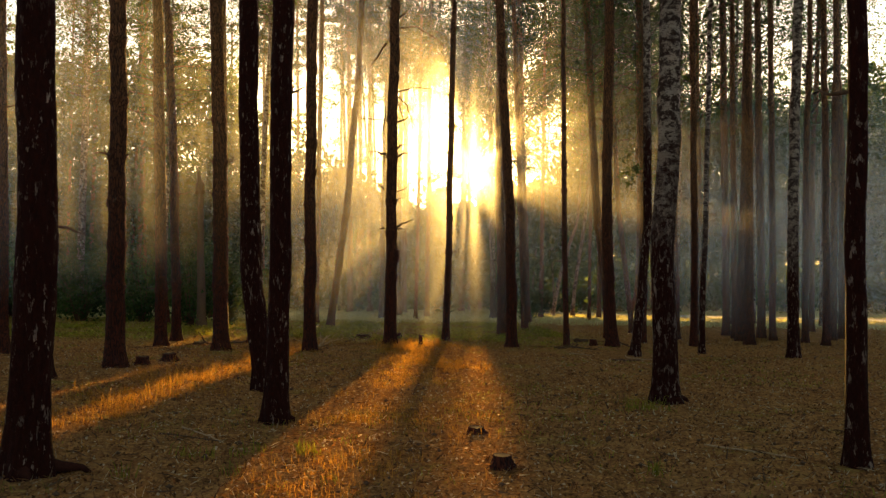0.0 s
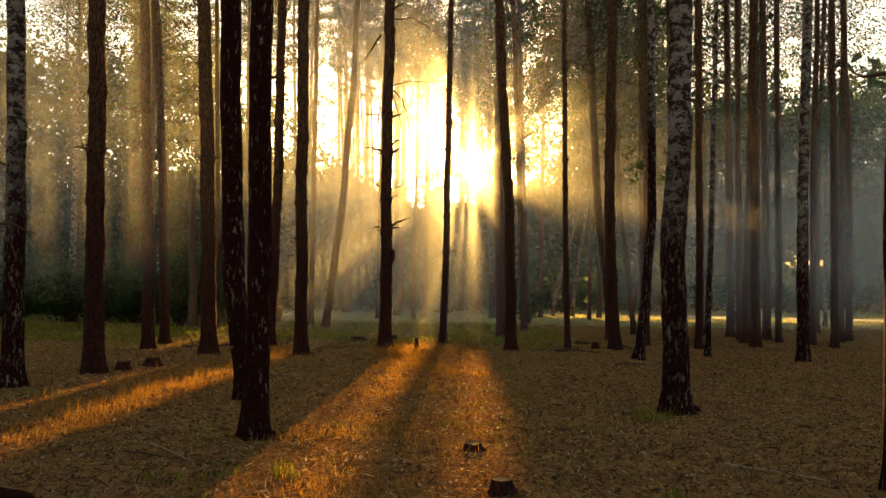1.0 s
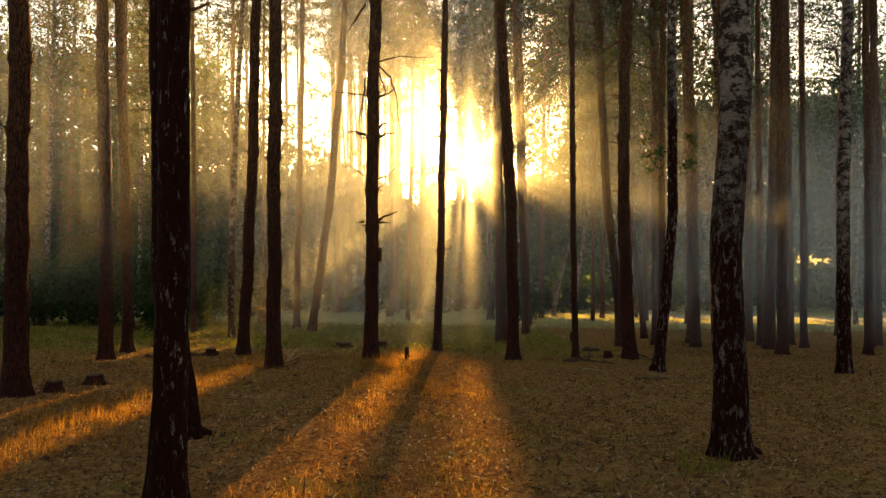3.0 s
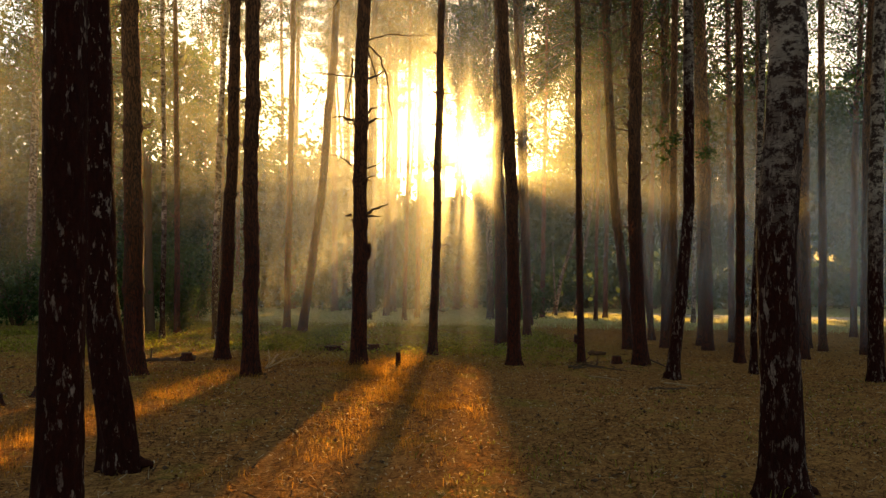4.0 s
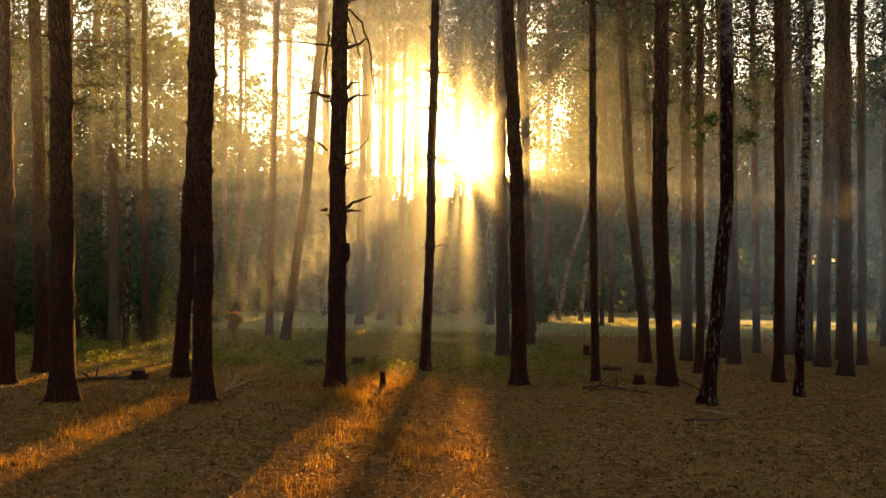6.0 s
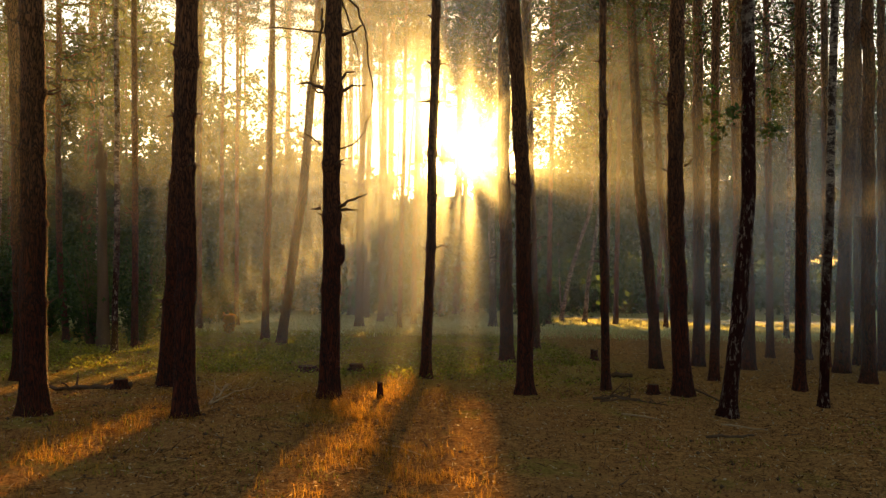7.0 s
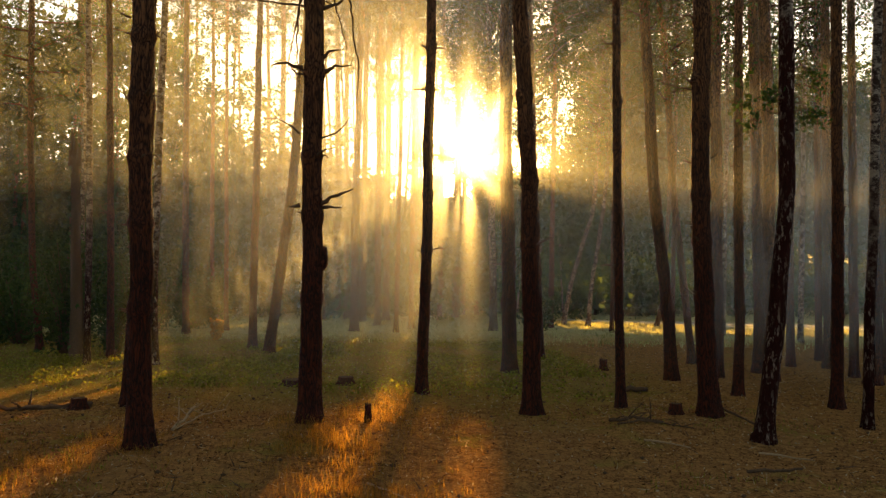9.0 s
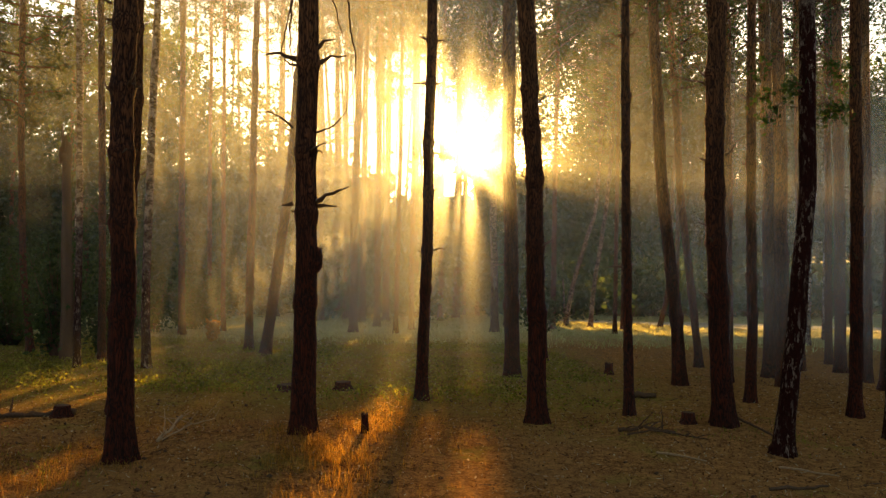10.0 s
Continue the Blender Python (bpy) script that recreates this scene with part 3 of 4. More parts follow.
for x, y, dia, low_at, size, lean in ((5.0, 52.5, 0.13, 6.8, 1.1, 0.9), (6.2, 54.0, 0.15, 7.5, 1.3, 1.3), (7.8, 53.0, 0.12, 7.0, 1.2, -0.5), (3.9, 57.0, 0.12, 9.5, 1.0, 0.5)):
    any_tree("birch", x, y, dia, ((5.0, lean * 0.4), (11.0, lean)), False, 14, low_at, "slim birch with thin spreading limbs against a bright sky", 0, size, bark=PALE_BIRCH)
for i in range(16):
    r3 = np.random.default_rng(640 + i)
    py = r3.uniform(52, 66)
    pu = -9.0 + 0.72 * i + r3.uniform(-0.3, 0.3)
    if abs(pu + 0.1) < 0.5:
        pu += 0.9
    any_tree("birch" if i % 3 == 0 else "pine", pu + 0.041 * py, py, r3.uniform(0.10, 0.22), ((7.0, r3.uniform(-0.25, 0.25)), (13.0, r3.uniform(-0.4, 0.4))), False, 24, 17.5, "slender far trunk against the bright sky", 2, 0.8)
for i in range(26):
    r3 = np.random.default_rng(600 + i)
    px, py = r3.uniform(-26, 3), r3.uniform(50, 68)
    if -2.1 < px - 0.041 * py < 0.2 or -5.0 < px - 0.041 * py < -2.8:
        px -= 6.5
    pine_tree(px, py, r3.uniform(0.2, 0.36), ((6.0, r3.uniform(-0.2, 0.2)),), "distant slim pine trunk against the bright sky", tall=24 + 3 * r3.random())
for i in range(22):
    r3 = np.random.default_rng(700 + i)
    px = r3.uniform(-16, 16)
    pine_tree(px, r3.uniform(-34, -4), r3.uniform(0.2, 0.34), ((6.0, r3.uniform(-0.2, 0.2)),), "tall pine with dark brown bark in open woodland")


def own_branches(tree, rows, r):
    for pts in rows:
        branch(tree, [(p[0], p[2] if len(p) > 2 else 0.0, p[1]) for p in pts], r * (0.55 if len(pts) > 3 else 1.0))


# the dead, drooping branches of the pine that stands before the sun
own_branches(branchy_pine, (
    ((0.13, 2.39, -0.04), (0.32, 2.48, -0.08), (0.50, 2.55, -0.10)),
    ((0.13, 2.36), (0.22, 2.36), (0.36, 2.35)),
    ((-0.10, 2.38), (-0.22, 2.36)),
    ((0.13, 3.12), (0.30, 3.17, -0.05), (0.43, 3.27, -0.08), (0.46, 3.34, -0.08)),
    ((0.12, 3.84), (0.29, 3.92), (0.46, 3.93)),
    ((0.12, 3.98), (0.22, 4.08), (0.33, 4.10)),
    ((-0.10, 3.18), (-0.22, 3.26), (-0.36, 3.34), (-0.50, 3.35)),
    ((-0.08, 3.9), (-0.24, 3.95), (-0.42, 3.93)),
    ((-0.08, 4.75), (-0.14, 4.4), (-0.20, 4.1), (-0.26, 3.75)),
    ((-0.08, 4.9), (-0.12, 4.5), (-0.14, 4.2), (-0.10, 3.6)),
    ((-0.06, 4.6), (-0.35, 4.62), (-0.62, 4.66), (-0.92, 4.64)),
    ((0.16, 5.18), (0.50, 5.28), (0.85, 5.24), (1.15, 5.27)),
    ((0.16, 5.1), (0.36, 4.9), (0.46, 4.6), (0.50, 4.2), (0.55, 3.9), (0.53, 3.6), (0.45, 3.42), (0.46, 3.3)),
    ((0.16, 5.0), (0.26, 4.7), (0.36, 4.35), (0.42, 4.1)),
    ((0.16, 6.5), (0.55, 6.55), (0.95, 6.3), (1.25, 6.0)),
    ((0.16, 6.7), (0.30, 6.8), (0.42, 6.9)),
    ((-0.06, 6.2), (-0.2, 6.0), (-0.4, 5.7)),
    ((0.14, 4.55), (0.32, 4.62), (0.45, 4.7)),
), 0.026)


def roots(tree, dia, rows):
    """Surface roots that run out from the foot of a trunk."""
    for turn, length, lift in rows:
        d = Vector((math.cos(turn), math.sin(turn), 0))
        pts = [d * dia * 0.25 + Vector((0, 0, lift)), d * (dia * 0.5 + length * 0.25) + Vector((0, 0, lift * 0.45)), d * (dia * 0.5 + length * 0.65) + Vector((0.02, 0.03, 0.015)), d * (dia * 0.5 + length) + Vector((0, 0.02, -0.03))]
        v, f = tube(pts, (dia * 0.19, dia * 0.15, dia * 0.08, 0.010), 9, 0.12, np.random.default_rng(int(abs(turn) * 100)))
        part("root", mesh("root", v, f, DARK_ROOT, True), tree)


roots(left_birch, 0.26, ((0.15, 0.26, 0.07), (-1.2, 0.12, 0.08), (3.3, 0.14, 0.08)))
roots(bent_birch, 0.265, ((0.35, 0.07, 0.07), (3.0, 0.04, 0.06)))
roots(slim_birch, 0.21, ((0.3, 0.06, 0.06), (3.4, 0.05, 0.06)))
roots(main_birch, 0.28, ((0.1, 0.14, 0.08), (-0.9, 0.08, 0.08), (2.9, 0.06, 0.08)))
roots(leaning_birch, 0.20, ((3.3, 0.07, 0.12), (-1.2, 0.07, 0.09)))


def burl(tree, x, z, size):
    bm = bmesh.new()
    bmesh.ops.create_icosphere(bm, subdivisions=3, radius=1.0)
    for vtx in bm.verts:
        k = 1 + 0.35 * noise.fractal(vtx.co * 1.6, 0.8, 2.0, 3)
        vtx.co = Vector((x + vtx.co.x * k * size * 0.8, vtx.co.y * k * size * 0.8, z + vtx.co.z * k * size * 1.3 + (0.03 if vtx.co.z > 0.5 else 0)))
    me = bpy.data.meshes.new("burl")
    bm.to_mesh(me)
    bm.free()
    me.materials.append(PINE)
    part("burl", me, tree, "broken knotty burl on the trunk")


burl(branchy_pine, 0.15, 1.78, 0.085)
own_branches(rear_pine, (
    ((-0.14, 7.05), (-0.45, 6.85), (-0.62, 6.5), (-0.72, 5.95)),
    ((-0.14, 6.4), (-0.4, 6.62), (-0.62, 6.68)),
    ((-0.12, 7.2), (-0.35, 7.5), (-0.6, 7.7)),
), 0.014)
own_branches(red_pine, (
    ((-0.20, 4.08), (-0.38, 4.12), (-0.56, 4.16)),
    ((-0.19, 4.14), (-0.28, 4.24), (-0.36, 4.32)),
    ((0.03, 3.22), (0.12, 3.28), (0.2, 3.36)),
    ((-0.2, 3.14), (-0.32, 3.2)),
    ((-0.2, 2.38), (-0.3, 2.42)),
), 0.014)
own_branches(knotty_pine, (
    ((-0.10, 4.15), (-0.18, 4.2), (-0.24, 4.23)),
    ((0.10, 4.25), (0.2, 4.28)),
    ((0.1, 3.4), (0.2, 3.38)),
    ((0.12, 5.1), (0.3, 5.3), (0.45, 5.55)),
    ((-0.1, 5.6), (-0.24, 5.75)),
), 0.013)
own_branches(front_pine, (
    ((-0.14, 4.02), (-0.25, 4.04)), ((-0.1, 2.55), (-0.2, 2.56)), ((0.04, 2.55), (0.12, 2.58)), ((0.02, 3.35), (0.1, 3.36)), ((0.06, 2.9), (0.12, 2.95)),
), 0.010)


def sprigs(tree, z, reach, n, seed):
    """Thin leafy twigs growing out of a trunk."""
    rng = np.random.default_rng(seed)
    cent, size = [], []
    for i in range(n):
        side = 1 if i % 2 else -1
        z0 = z + rng.uniform(-0.35, 0.35)
        x0 = 0.28
        end = Vector((x0 + side * reach * rng.uniform(0.5, 1), rng.uniform(-0.4, 0.4), z0 + rng.uniform(-0.35, 0.05)))
        mid = Vector((x0 + side * reach * 0.4, end.y * 0.5, z0 + 0.08))
        branch(tree, ((x0, 0, z0), mid, end), 0.008, "twig", "thin leafy twig")
        for s in np.linspace(0.35, 1, 9):
            q = np.array(mid.lerp(end, s))
            cent.append(q + rng.normal(size=(5, 3)) * 0.05)
            size.append(rng.uniform(0.022, 0.04, 5))
    v, f = quads(np.concatenate(cent), np.concatenate(size), rng, 0.6)
    part("leaves", np_mesh("leaves", v, f, LEAF), tree, "small green leaves")


sprigs(leaning_birch, 3.95, 0.55, 10, 3)


# ---- stumps, logs and sticks ----
def stump(x, y, r, h, label, charred=False):
    rng = np.random.default_rng(int(x * 100 + y * 37) % 9999)
    segs, v, f = 22, [], []
    zs = [-0.08, 0.0, h * 0.3, h * 0.65, h * 0.95, h]
    for i, z in enumerate(zs):
        k = r * (1.35 if i < 2 else 1.12 if i == 2 else 1.0 if i < 5 else 0.9)
        for s in range(segs):
            a = 2 * math.pi * s / segs
            q = k * (1 + 0.10 * math.cos(5 * a) * (i < 3) + 0.13 * noise.noise(Vector((math.cos(a) * 1.6 + x, math.sin(a) * 1.6 + y, z * 6))))
            v.append((math.cos(a) * q, math.sin(a) * q, z + (rng.uniform(-0.05, 0.05) * h * 2.2 if i > 3 and charred else 0)))
    for i in range(len(zs) - 1):
        for s in range(segs):
            a, b2 = i * segs + s, i * segs + (s + 1) % segs
            f.append((a, b2, b2 + segs, a + segs))
    thing = new("stump")
    thing.matrix_world = Matrix.Translation((x, y, float(ground_z(x, y))))
    tagged(thing, label, "stump", "tree stumps")
    part("bark", mesh("bark", v, f, PINE, True), thing)
    top = v[-segs:]
    mid = (0, 0, sum(p[2] for p in top) / segs - 0.004)
    part("cut_face", mesh("cut_face", [(p[0] * 0.98, p[1] * 0.98, p[2] - 0.001) for p in top] + [mid], [(s, (s + 1) % segs, segs) for s in range(segs)], DEAD), thing)


stump(0.42, 5.30, 0.066, 0.075, "small dark weathered stump among dry leaves")
stump(0.30, 6.55, 0.070, 0.05, "low broken stump half sunk in the grass", True)
stump(-4.60, 11.85, 0.095, 0.12, "short mossy stump beside a pine", True)
stump(-4.50, 12.75, 0.110, 0.11, "short mossy stump at the edge of a sunlit strip", True)
stump(3.36, 17.0, 0.075, 0.13, "small cut stump on bare needle litter")
stump(-0.43, 16.0, 0.036, 0.20, "slim charred stump standing in dry grass", True)
stump(-1.19, 20.2, 0.13, 0.12, "dark old stump in green herbs")
stump(-2.05, 20.1, 0.17, 0.08, "dark old stump in green herbs")
stump(-4.28, 17.28, 0.10, 0.13, "dark stump at the end of a fallen log")
stump(3.78, 23.2, 0.08, 0.22, "small grey stump on the forest floor", True)


def stick(points, r, label, material, name="fallen_branch", twigs=0):
    rng = np.random.default_rng(int(abs(points[0][0]) * 1000))
    pts = []
    for p in points:
        lift = p[2] if len(p) > 2 else 0.0
        pts.append(Vector((p[0], p[1], float(ground_z(p[0], p[1])) + r * 0.55 + lift)))
    o = pts[0].copy()
    fine = []
    for a, b2 in zip(pts, pts[1:]):
        n = max(2, int((b2 - a).length / 0.07))
        fine += [a.lerp(b2, k / n) - o + Vector(rng.normal(size=3)) * r * 0.35 for k in range(n)]
    fine.append(pts[-1] - o)
    thing = new(name)
    thing.matrix_world = Matrix.Translation(o)
    tagged(thing, label, "branch" if name != "log" else "log")
    v, f = tube(fine, [r * (1 - 0.45 * i / len(fine)) for i in range(len(fine))], 8, 0.12, rng)
    part("stem", mesh("stem", v, f, material, True), thing)
    for k in range(twigs):
        a = fine[int(rng.integers(1, len(fine)))]
        d = Vector((rng.uniform(-1, 1), rng.uniform(-0.6, 0.6), rng.uniform(0.1, 0.9))).normalized() * rng.uniform(0.12, 0.3)
        v, f = tube((a, a + d * 0.5 + Vector((0.01, 0, 0.02)), a + d), (r * 0.45, r * 0.3, r * 0.15), 6, 0.1, rng)
        part("twig", mesh("twig", v, f, material, True), thing)


stick(((2.10, 6.16), (2.35, 5.95), (2.62, 5.66)), 0.008, "thin pale bare stick lying on dead leaves", PALE)
stick(((2.60, 15.68), (2.80, 15.62), (3.02, 15.40)), 0.011, "thin pale bare stick lying on needle litter", PALE)
stick(((3.70, 15.30), (3.88, 15.22), (4.12, 14.98)), 0.011, "thin pale bare stick beside a leaning birch", PALE)
stick(((3.18, 14.31), (3.45, 14.36), (3.76, 14.48)), 0.018, "brown fallen branch with a broken pale end", DEAD, "log")
stick(((-2.48, 15.55), (-2.42, 15.9, 0.10), (-2.38, 16.0, 0.18)), 0.020, "pale broken branch with upturned twigs", PALE, twigs=4)
stick(((-2.46, 15.6), (-2.25, 15.9, 0.10), (-2.08, 16.15, 0.12)), 0.010, "thin pale forked branch resting beside another", PALE, twigs=6)
stick(((-4.15, 17.35, 0.02), (-4.5, 17.3), (-5.0, 17.25), (-5.6, 17.4)), 0.042, "dark fallen log at the edge of green herbs", DEAD, "log", twigs=3)
stick(((2.45, 16.7), (2.75, 16.75, 0.02), (3.05, 16.5)), 0.022, "dark rotten branch heap on needle litter", DEAD, twigs=6)
stick(((2.5, 16.5), (2.85, 16.6, 0.01), (3.35, 16.25)), 0.012, "thin dark branch on needle litter", DEAD, twigs=4)
stick(((3.90, 16.85, 0.08), (4.05, 16.7, 0.04), (4.2, 16.35)), 0.016, "dark root-like branch between two trunks", DEAD)
stick(((3.45, 19.95), (3.6, 19.9), (3.8, 19.92)), 0.05, "short dark log on the forest floor", DEAD, "log")
stick(((-0.22, 13.62), (-0.02, 13.4), (0.18, 13.1)), 0.009, "thin pale stick lying across needle litter", PALE)
stick(((-2.21, 6.58), (-1.95, 6.3), (-1.68, 5.95)), 0.007, "thin grey stick lying on dead leaves", PALE)
stick(((-2.3, 6.3), (-2.0, 6.15), (-1.7, 5.98)), 0.006, "thin grey stick lying on dead leaves", DEAD)


def snag(x, y):
    """A broken dead trunk that ends in splinters."""
    tree = new("broken_trunk")
    tree.matrix_world = Matrix.Translation((x, y, float(ground_z(x, y))))
    tagged(tree, "broken dead trunk ending in splintered points", "dead tree")
    v, f = trunk_mesh(0.30, 4.4, ((4.0, -0.05),), 401, False)
    part("trunk", mesh("trunk", v, f, DEAD, True), tree)
    for dx, top in ((-0.06, 5.05), (0.0, 4.85), (0.07, 4.65), (-0.10, 4.55)):
        v, f = tube(((dx * 0.8 - 0.05, 0, 4.2), (dx - 0.05, 0, 4.55), (dx - 0.07, 0, top)), (0.075, 0.05, 0.008), 7, 0.2, np.random.default_rng(3))
        part("splinter", mesh("splinter", v, f, DEAD, True), tree)


snag(-7.55, 24.2)

# ---- grass and litter ----
def scatter_blades(name, spots, rng, material, low, high, width, lean, label, category):
    n = len(spots)
    h = low + (high - low) * rng.random(n) ** 1.5
    a = rng.uniform(0, 6.28, n)
    d = np.stack((np.cos(a), np.sin(a), np.zeros(n)), 1)
    side = np.stack((-np.sin(a), np.cos(a), np.zeros(n)), 1) * width * rng.uniform(0.6, 1.3, n)[:, None]
    bend = rng.uniform(0.1, lean, n)[:, None] * h[:, None]
    up = np.zeros((n, 3))
    up[:, 2] = h
    p0, p1, p2 = spots, spots + up * 0.6 + d * bend * 0.35, spots + up * (1 - 0.15 * lean) + d * bend
    v = np.stack((p0 - side, p0 + side, p1 + side * 0.7, p1 - side * 0.7, p2), 1).reshape(-1, 3)
    i = np.arange(n) * 5
    f = np.concatenate((np.stack((i, i + 1, i + 2), 1), np.stack((i, i + 2, i + 3), 1), np.stack((i + 3, i + 2, i + 4), 1)))
    return tagged(new(name, np_mesh(name, v, f, material)), label, category, kind="stuff")


def on_ground(x, y, sink=0.01):
    return np.stack((x, y, ground_z(x, y) - sink), 1)


def tufts(rng, n, x0, x1, y0, y1, per, spread, keep=None):
    x, y = rng.uniform(x0, x1, n), rng.uniform(y0, y1, n)
    if keep is not None:
        ok = rng.random(n) < keep(x, y)
        x, y = x[ok], y[ok]
    x = (x[:, None] + rng.normal(size=(len(x), per)) * spread).ravel()
    y = (y[:, None] + rng.normal(size=(len(y), per)) * spread).ravel()
    return on_ground(x, y)


def patchy(x, y, scale, cut, seed):
    k = np.array([noise.noise(Vector((a * scale, b * scale, seed))) for a, b in zip(x, y)])
    return np.clip((k - cut) * 4, 0, 1)


rng = np.random.default_rng(5)
def litter(name, n, low, high, slim, material, label):
    x, y = rng.uniform(-1, 1, n), 3.0 + 28.0 * rng.random(n) ** 1.25
    x = x * (2.0 + 0.60 * y)
    c = on_ground(x, y, 0) + np.stack((np.zeros(n), np.zeros(n), rng.uniform(-0.012, 0.012, n)), 1)
    v, f = quads(c, rng.uniform(low, high, n), rng, slim, 0.35)
    tagged(new(name, np_mesh(name, v, f, material)), label, "leaf litter", kind="stuff")


litter("leaf_litter", 140000, 0.005, 0.019, 0.6, LITTER, "scattered dry brown leaves and bark flakes on the ground")
litter("twig_litter", 2400, 0.04, 0.11, 0.035, DEAD, "small broken twigs strewn over the forest floor")


def cones(n):
    base = np.array([(1, 0, 0), (0, 1, 0), (-1, 0, 0), (0, -1, 0), (0, 0, 1.0), (0, 0, -1)])
    tri = np.array([(0, 1, 4), (1, 2, 4), (2, 3, 4), (3, 0, 4), (1, 0, 5), (2, 1, 5), (3, 2, 5), (0, 3, 5)])
    y = 3.5 + 20 * rng.random(n)
    c = on_ground(rng.uniform(-1, 1, n) * (2 + 0.6 * y), y, -0.008)
    v = (c[:, None] + base[None] * rng.uniform(0.6, 1.2, (n, 6, 1)) * rng.uniform(0.012, 0.026, (n, 1, 1)) * np.array((1.3, 1, 0.8))).reshape(-1, 3)
    f = (np.arange(n)[:, None, None] * 6 + tri[None]).reshape(-1, 3)
    tagged(new("pine_cones", np_mesh("pine_cones", v, f, DEAD)), "dark fallen pine cones among the needles", "pine cones", kind="stuff")


cones(700)
litter("needle_litter", 70000, 0.02, 0.06, 0.06, LITTER, "fallen pine needles and fine twigs on the ground")

sp = tufts(rng, 2600, -6.0, -1.8, 5.5, 17, 16, 0.05, lambda x, y: 0.75 * (0.15 + patchy(x, y, 0.8, -0.2, 8.0)) * 1.4 * np.exp(-((x + 3.6 - 0.041 * y) / 0.55) ** 2) + 0.02)
sp8 = tufts(rng, 420, -4.7, -2.3, 7.3, 11.8, 16, 0.05, lambda x, y: 0.9 * patchy(x, y, 1.6, -0.1, 12.0) * np.exp(-((x + 3.6 - 0.041 * y) / 0.5) ** 2))
sp2 = tufts(rng, 4200, -2.6, 1.6, 4, 20, 14, 0.06, lambda x, y: 0.9 * patchy(x, y, 0.9, -0.15, 2.0) * np.exp(-((x + 0.8 - 0.041 * y) / 0.75) ** 2) + 0.02)
sp3 = tufts(rng, 1000, -1.8, 0.8, 11.6, 16.0, 16, 0.05, lambda x, y: 0.8 * patchy(x, y, 2.0, -0.2, 6.0) * np.exp(-((x + 0.15 + 0.33 * (y - 13)) / 0.5) ** 2))
sp9 = tufts(rng, 1500, -5.0, -2.5, 6.5, 15.5, 9, 0.04, lambda x, y: (0.08 + 0.8 * patchy(x, y, 1.7, 0.08, 15.0)) * np.exp(-((x - 0.041 * y + 4.05) / 0.62) ** 4))
sp10 = tufts(rng, 620, -1.7, 0.4, 11.5, 17.2, 10, 0.04, lambda x, y: (0.1 + 0.9 * patchy(x, y, 2.0, 0.05, 19.0)) * np.exp(-((x - 0.041 * y + 1.1) / 0.5) ** 4))
sp4 = tufts(rng, 3, -1.02, -0.90, 5.5, 5.75, 22, 0.03)
sp5 = tufts(rng, 7, -2.1, -1.3, 4.7, 5.7, 16, 0.05)
sp6 = tufts(rng, 3, 1.38, 1.5, 5.0, 5.2, 14, 0.03)
sp7 = tufts(rng, 12, 1.9, 2.5, 7.9, 8.7, 16, 0.05)
scatter_blades("grass_tufts", np.concatenate((sp4, sp5, sp6, sp7)), rng, HERB, 0.05, 0.16, 0.0035, 1.1, "single tufts of yellow-green grass on bare ground", "grass")
scatter_blades("tall_dry_grass", np.concatenate((sp3, sp8)), rng, DRY, 0.04, 0.17, 0.0022, 1.4, "feathery golden grass glowing in strips of low sun", "grass")
scatter_blades("golden_stalks", np.concatenate((sp9, sp10)), rng, DRY, 0.05, 0.26, 0.0019, 1.7, "wispy upright golden grass stalks catching low sun", "grass")
scatter_blades("dry_grass", np.concatenate((sp, sp2)), rng, DRY, 0.025, 0.12, 0.002, 1.6, "thin dry golden grass in loose tufts", "grass")
sp = tufts(rng, 4600, -9, 9, 3.5, 18, 9, 0.06, lambda x, y: 0.7 * patchy(x, y, 0.5, -0.02, 4.0))
scatter_blades("low_grass", sp, rng, HERB, 0.02, 0.07, 0.003, 1.4, "short patchy green grass on the forest floor", "grass")
sp = tufts(rng, 9000, -13, 3.5, 18.2, 31, 10, 0.12, lambda x, y: np.clip((y - 18.2 - 0.10 * (x + 3)) / 1.5, 0, 1) * (0.08 + patchy(x, y, 0.45, -0.08, 9.0)))
scatter_blades("sparse_grass", sp[::4], rng, HERB, 0.03, 0.11, 0.005, 1.4, "thin green grass among the trunks", "grass")
sp = sp + np.stack((rng.normal(size=len(sp)) * 0.06, rng.normal(size=len(sp)) * 0.06, 0.02 + 0.09 * rng.random(len(sp)) ** 2), 1)
v, f = quads(sp, rng.uniform(0.012, 0.034, len(sp)), rng, 0.6, 0.45)
tagged(new("green_herbs", np_mesh("green_herbs", v, f, HERB)), "low yellow-green herbs in loose patches among the trunks", "undergrowth", kind="stuff")
sp = tufts(rng, 9000, -30, 42, 30, 62, 6, 0.25, lambda x, y: 0.9 - 0.9 * (np.abs(y - (50.5 - 0.42 * (x - 8) + 0.004 * (x - 8) ** 2)) < 2.2) * (x > 6))
scatter_blades("meadow_grass", sp, rng, MEADOW, 0.05, 0.18, 0.016, 1.0, "pale green grass of a clearing behind the trees", "grass")


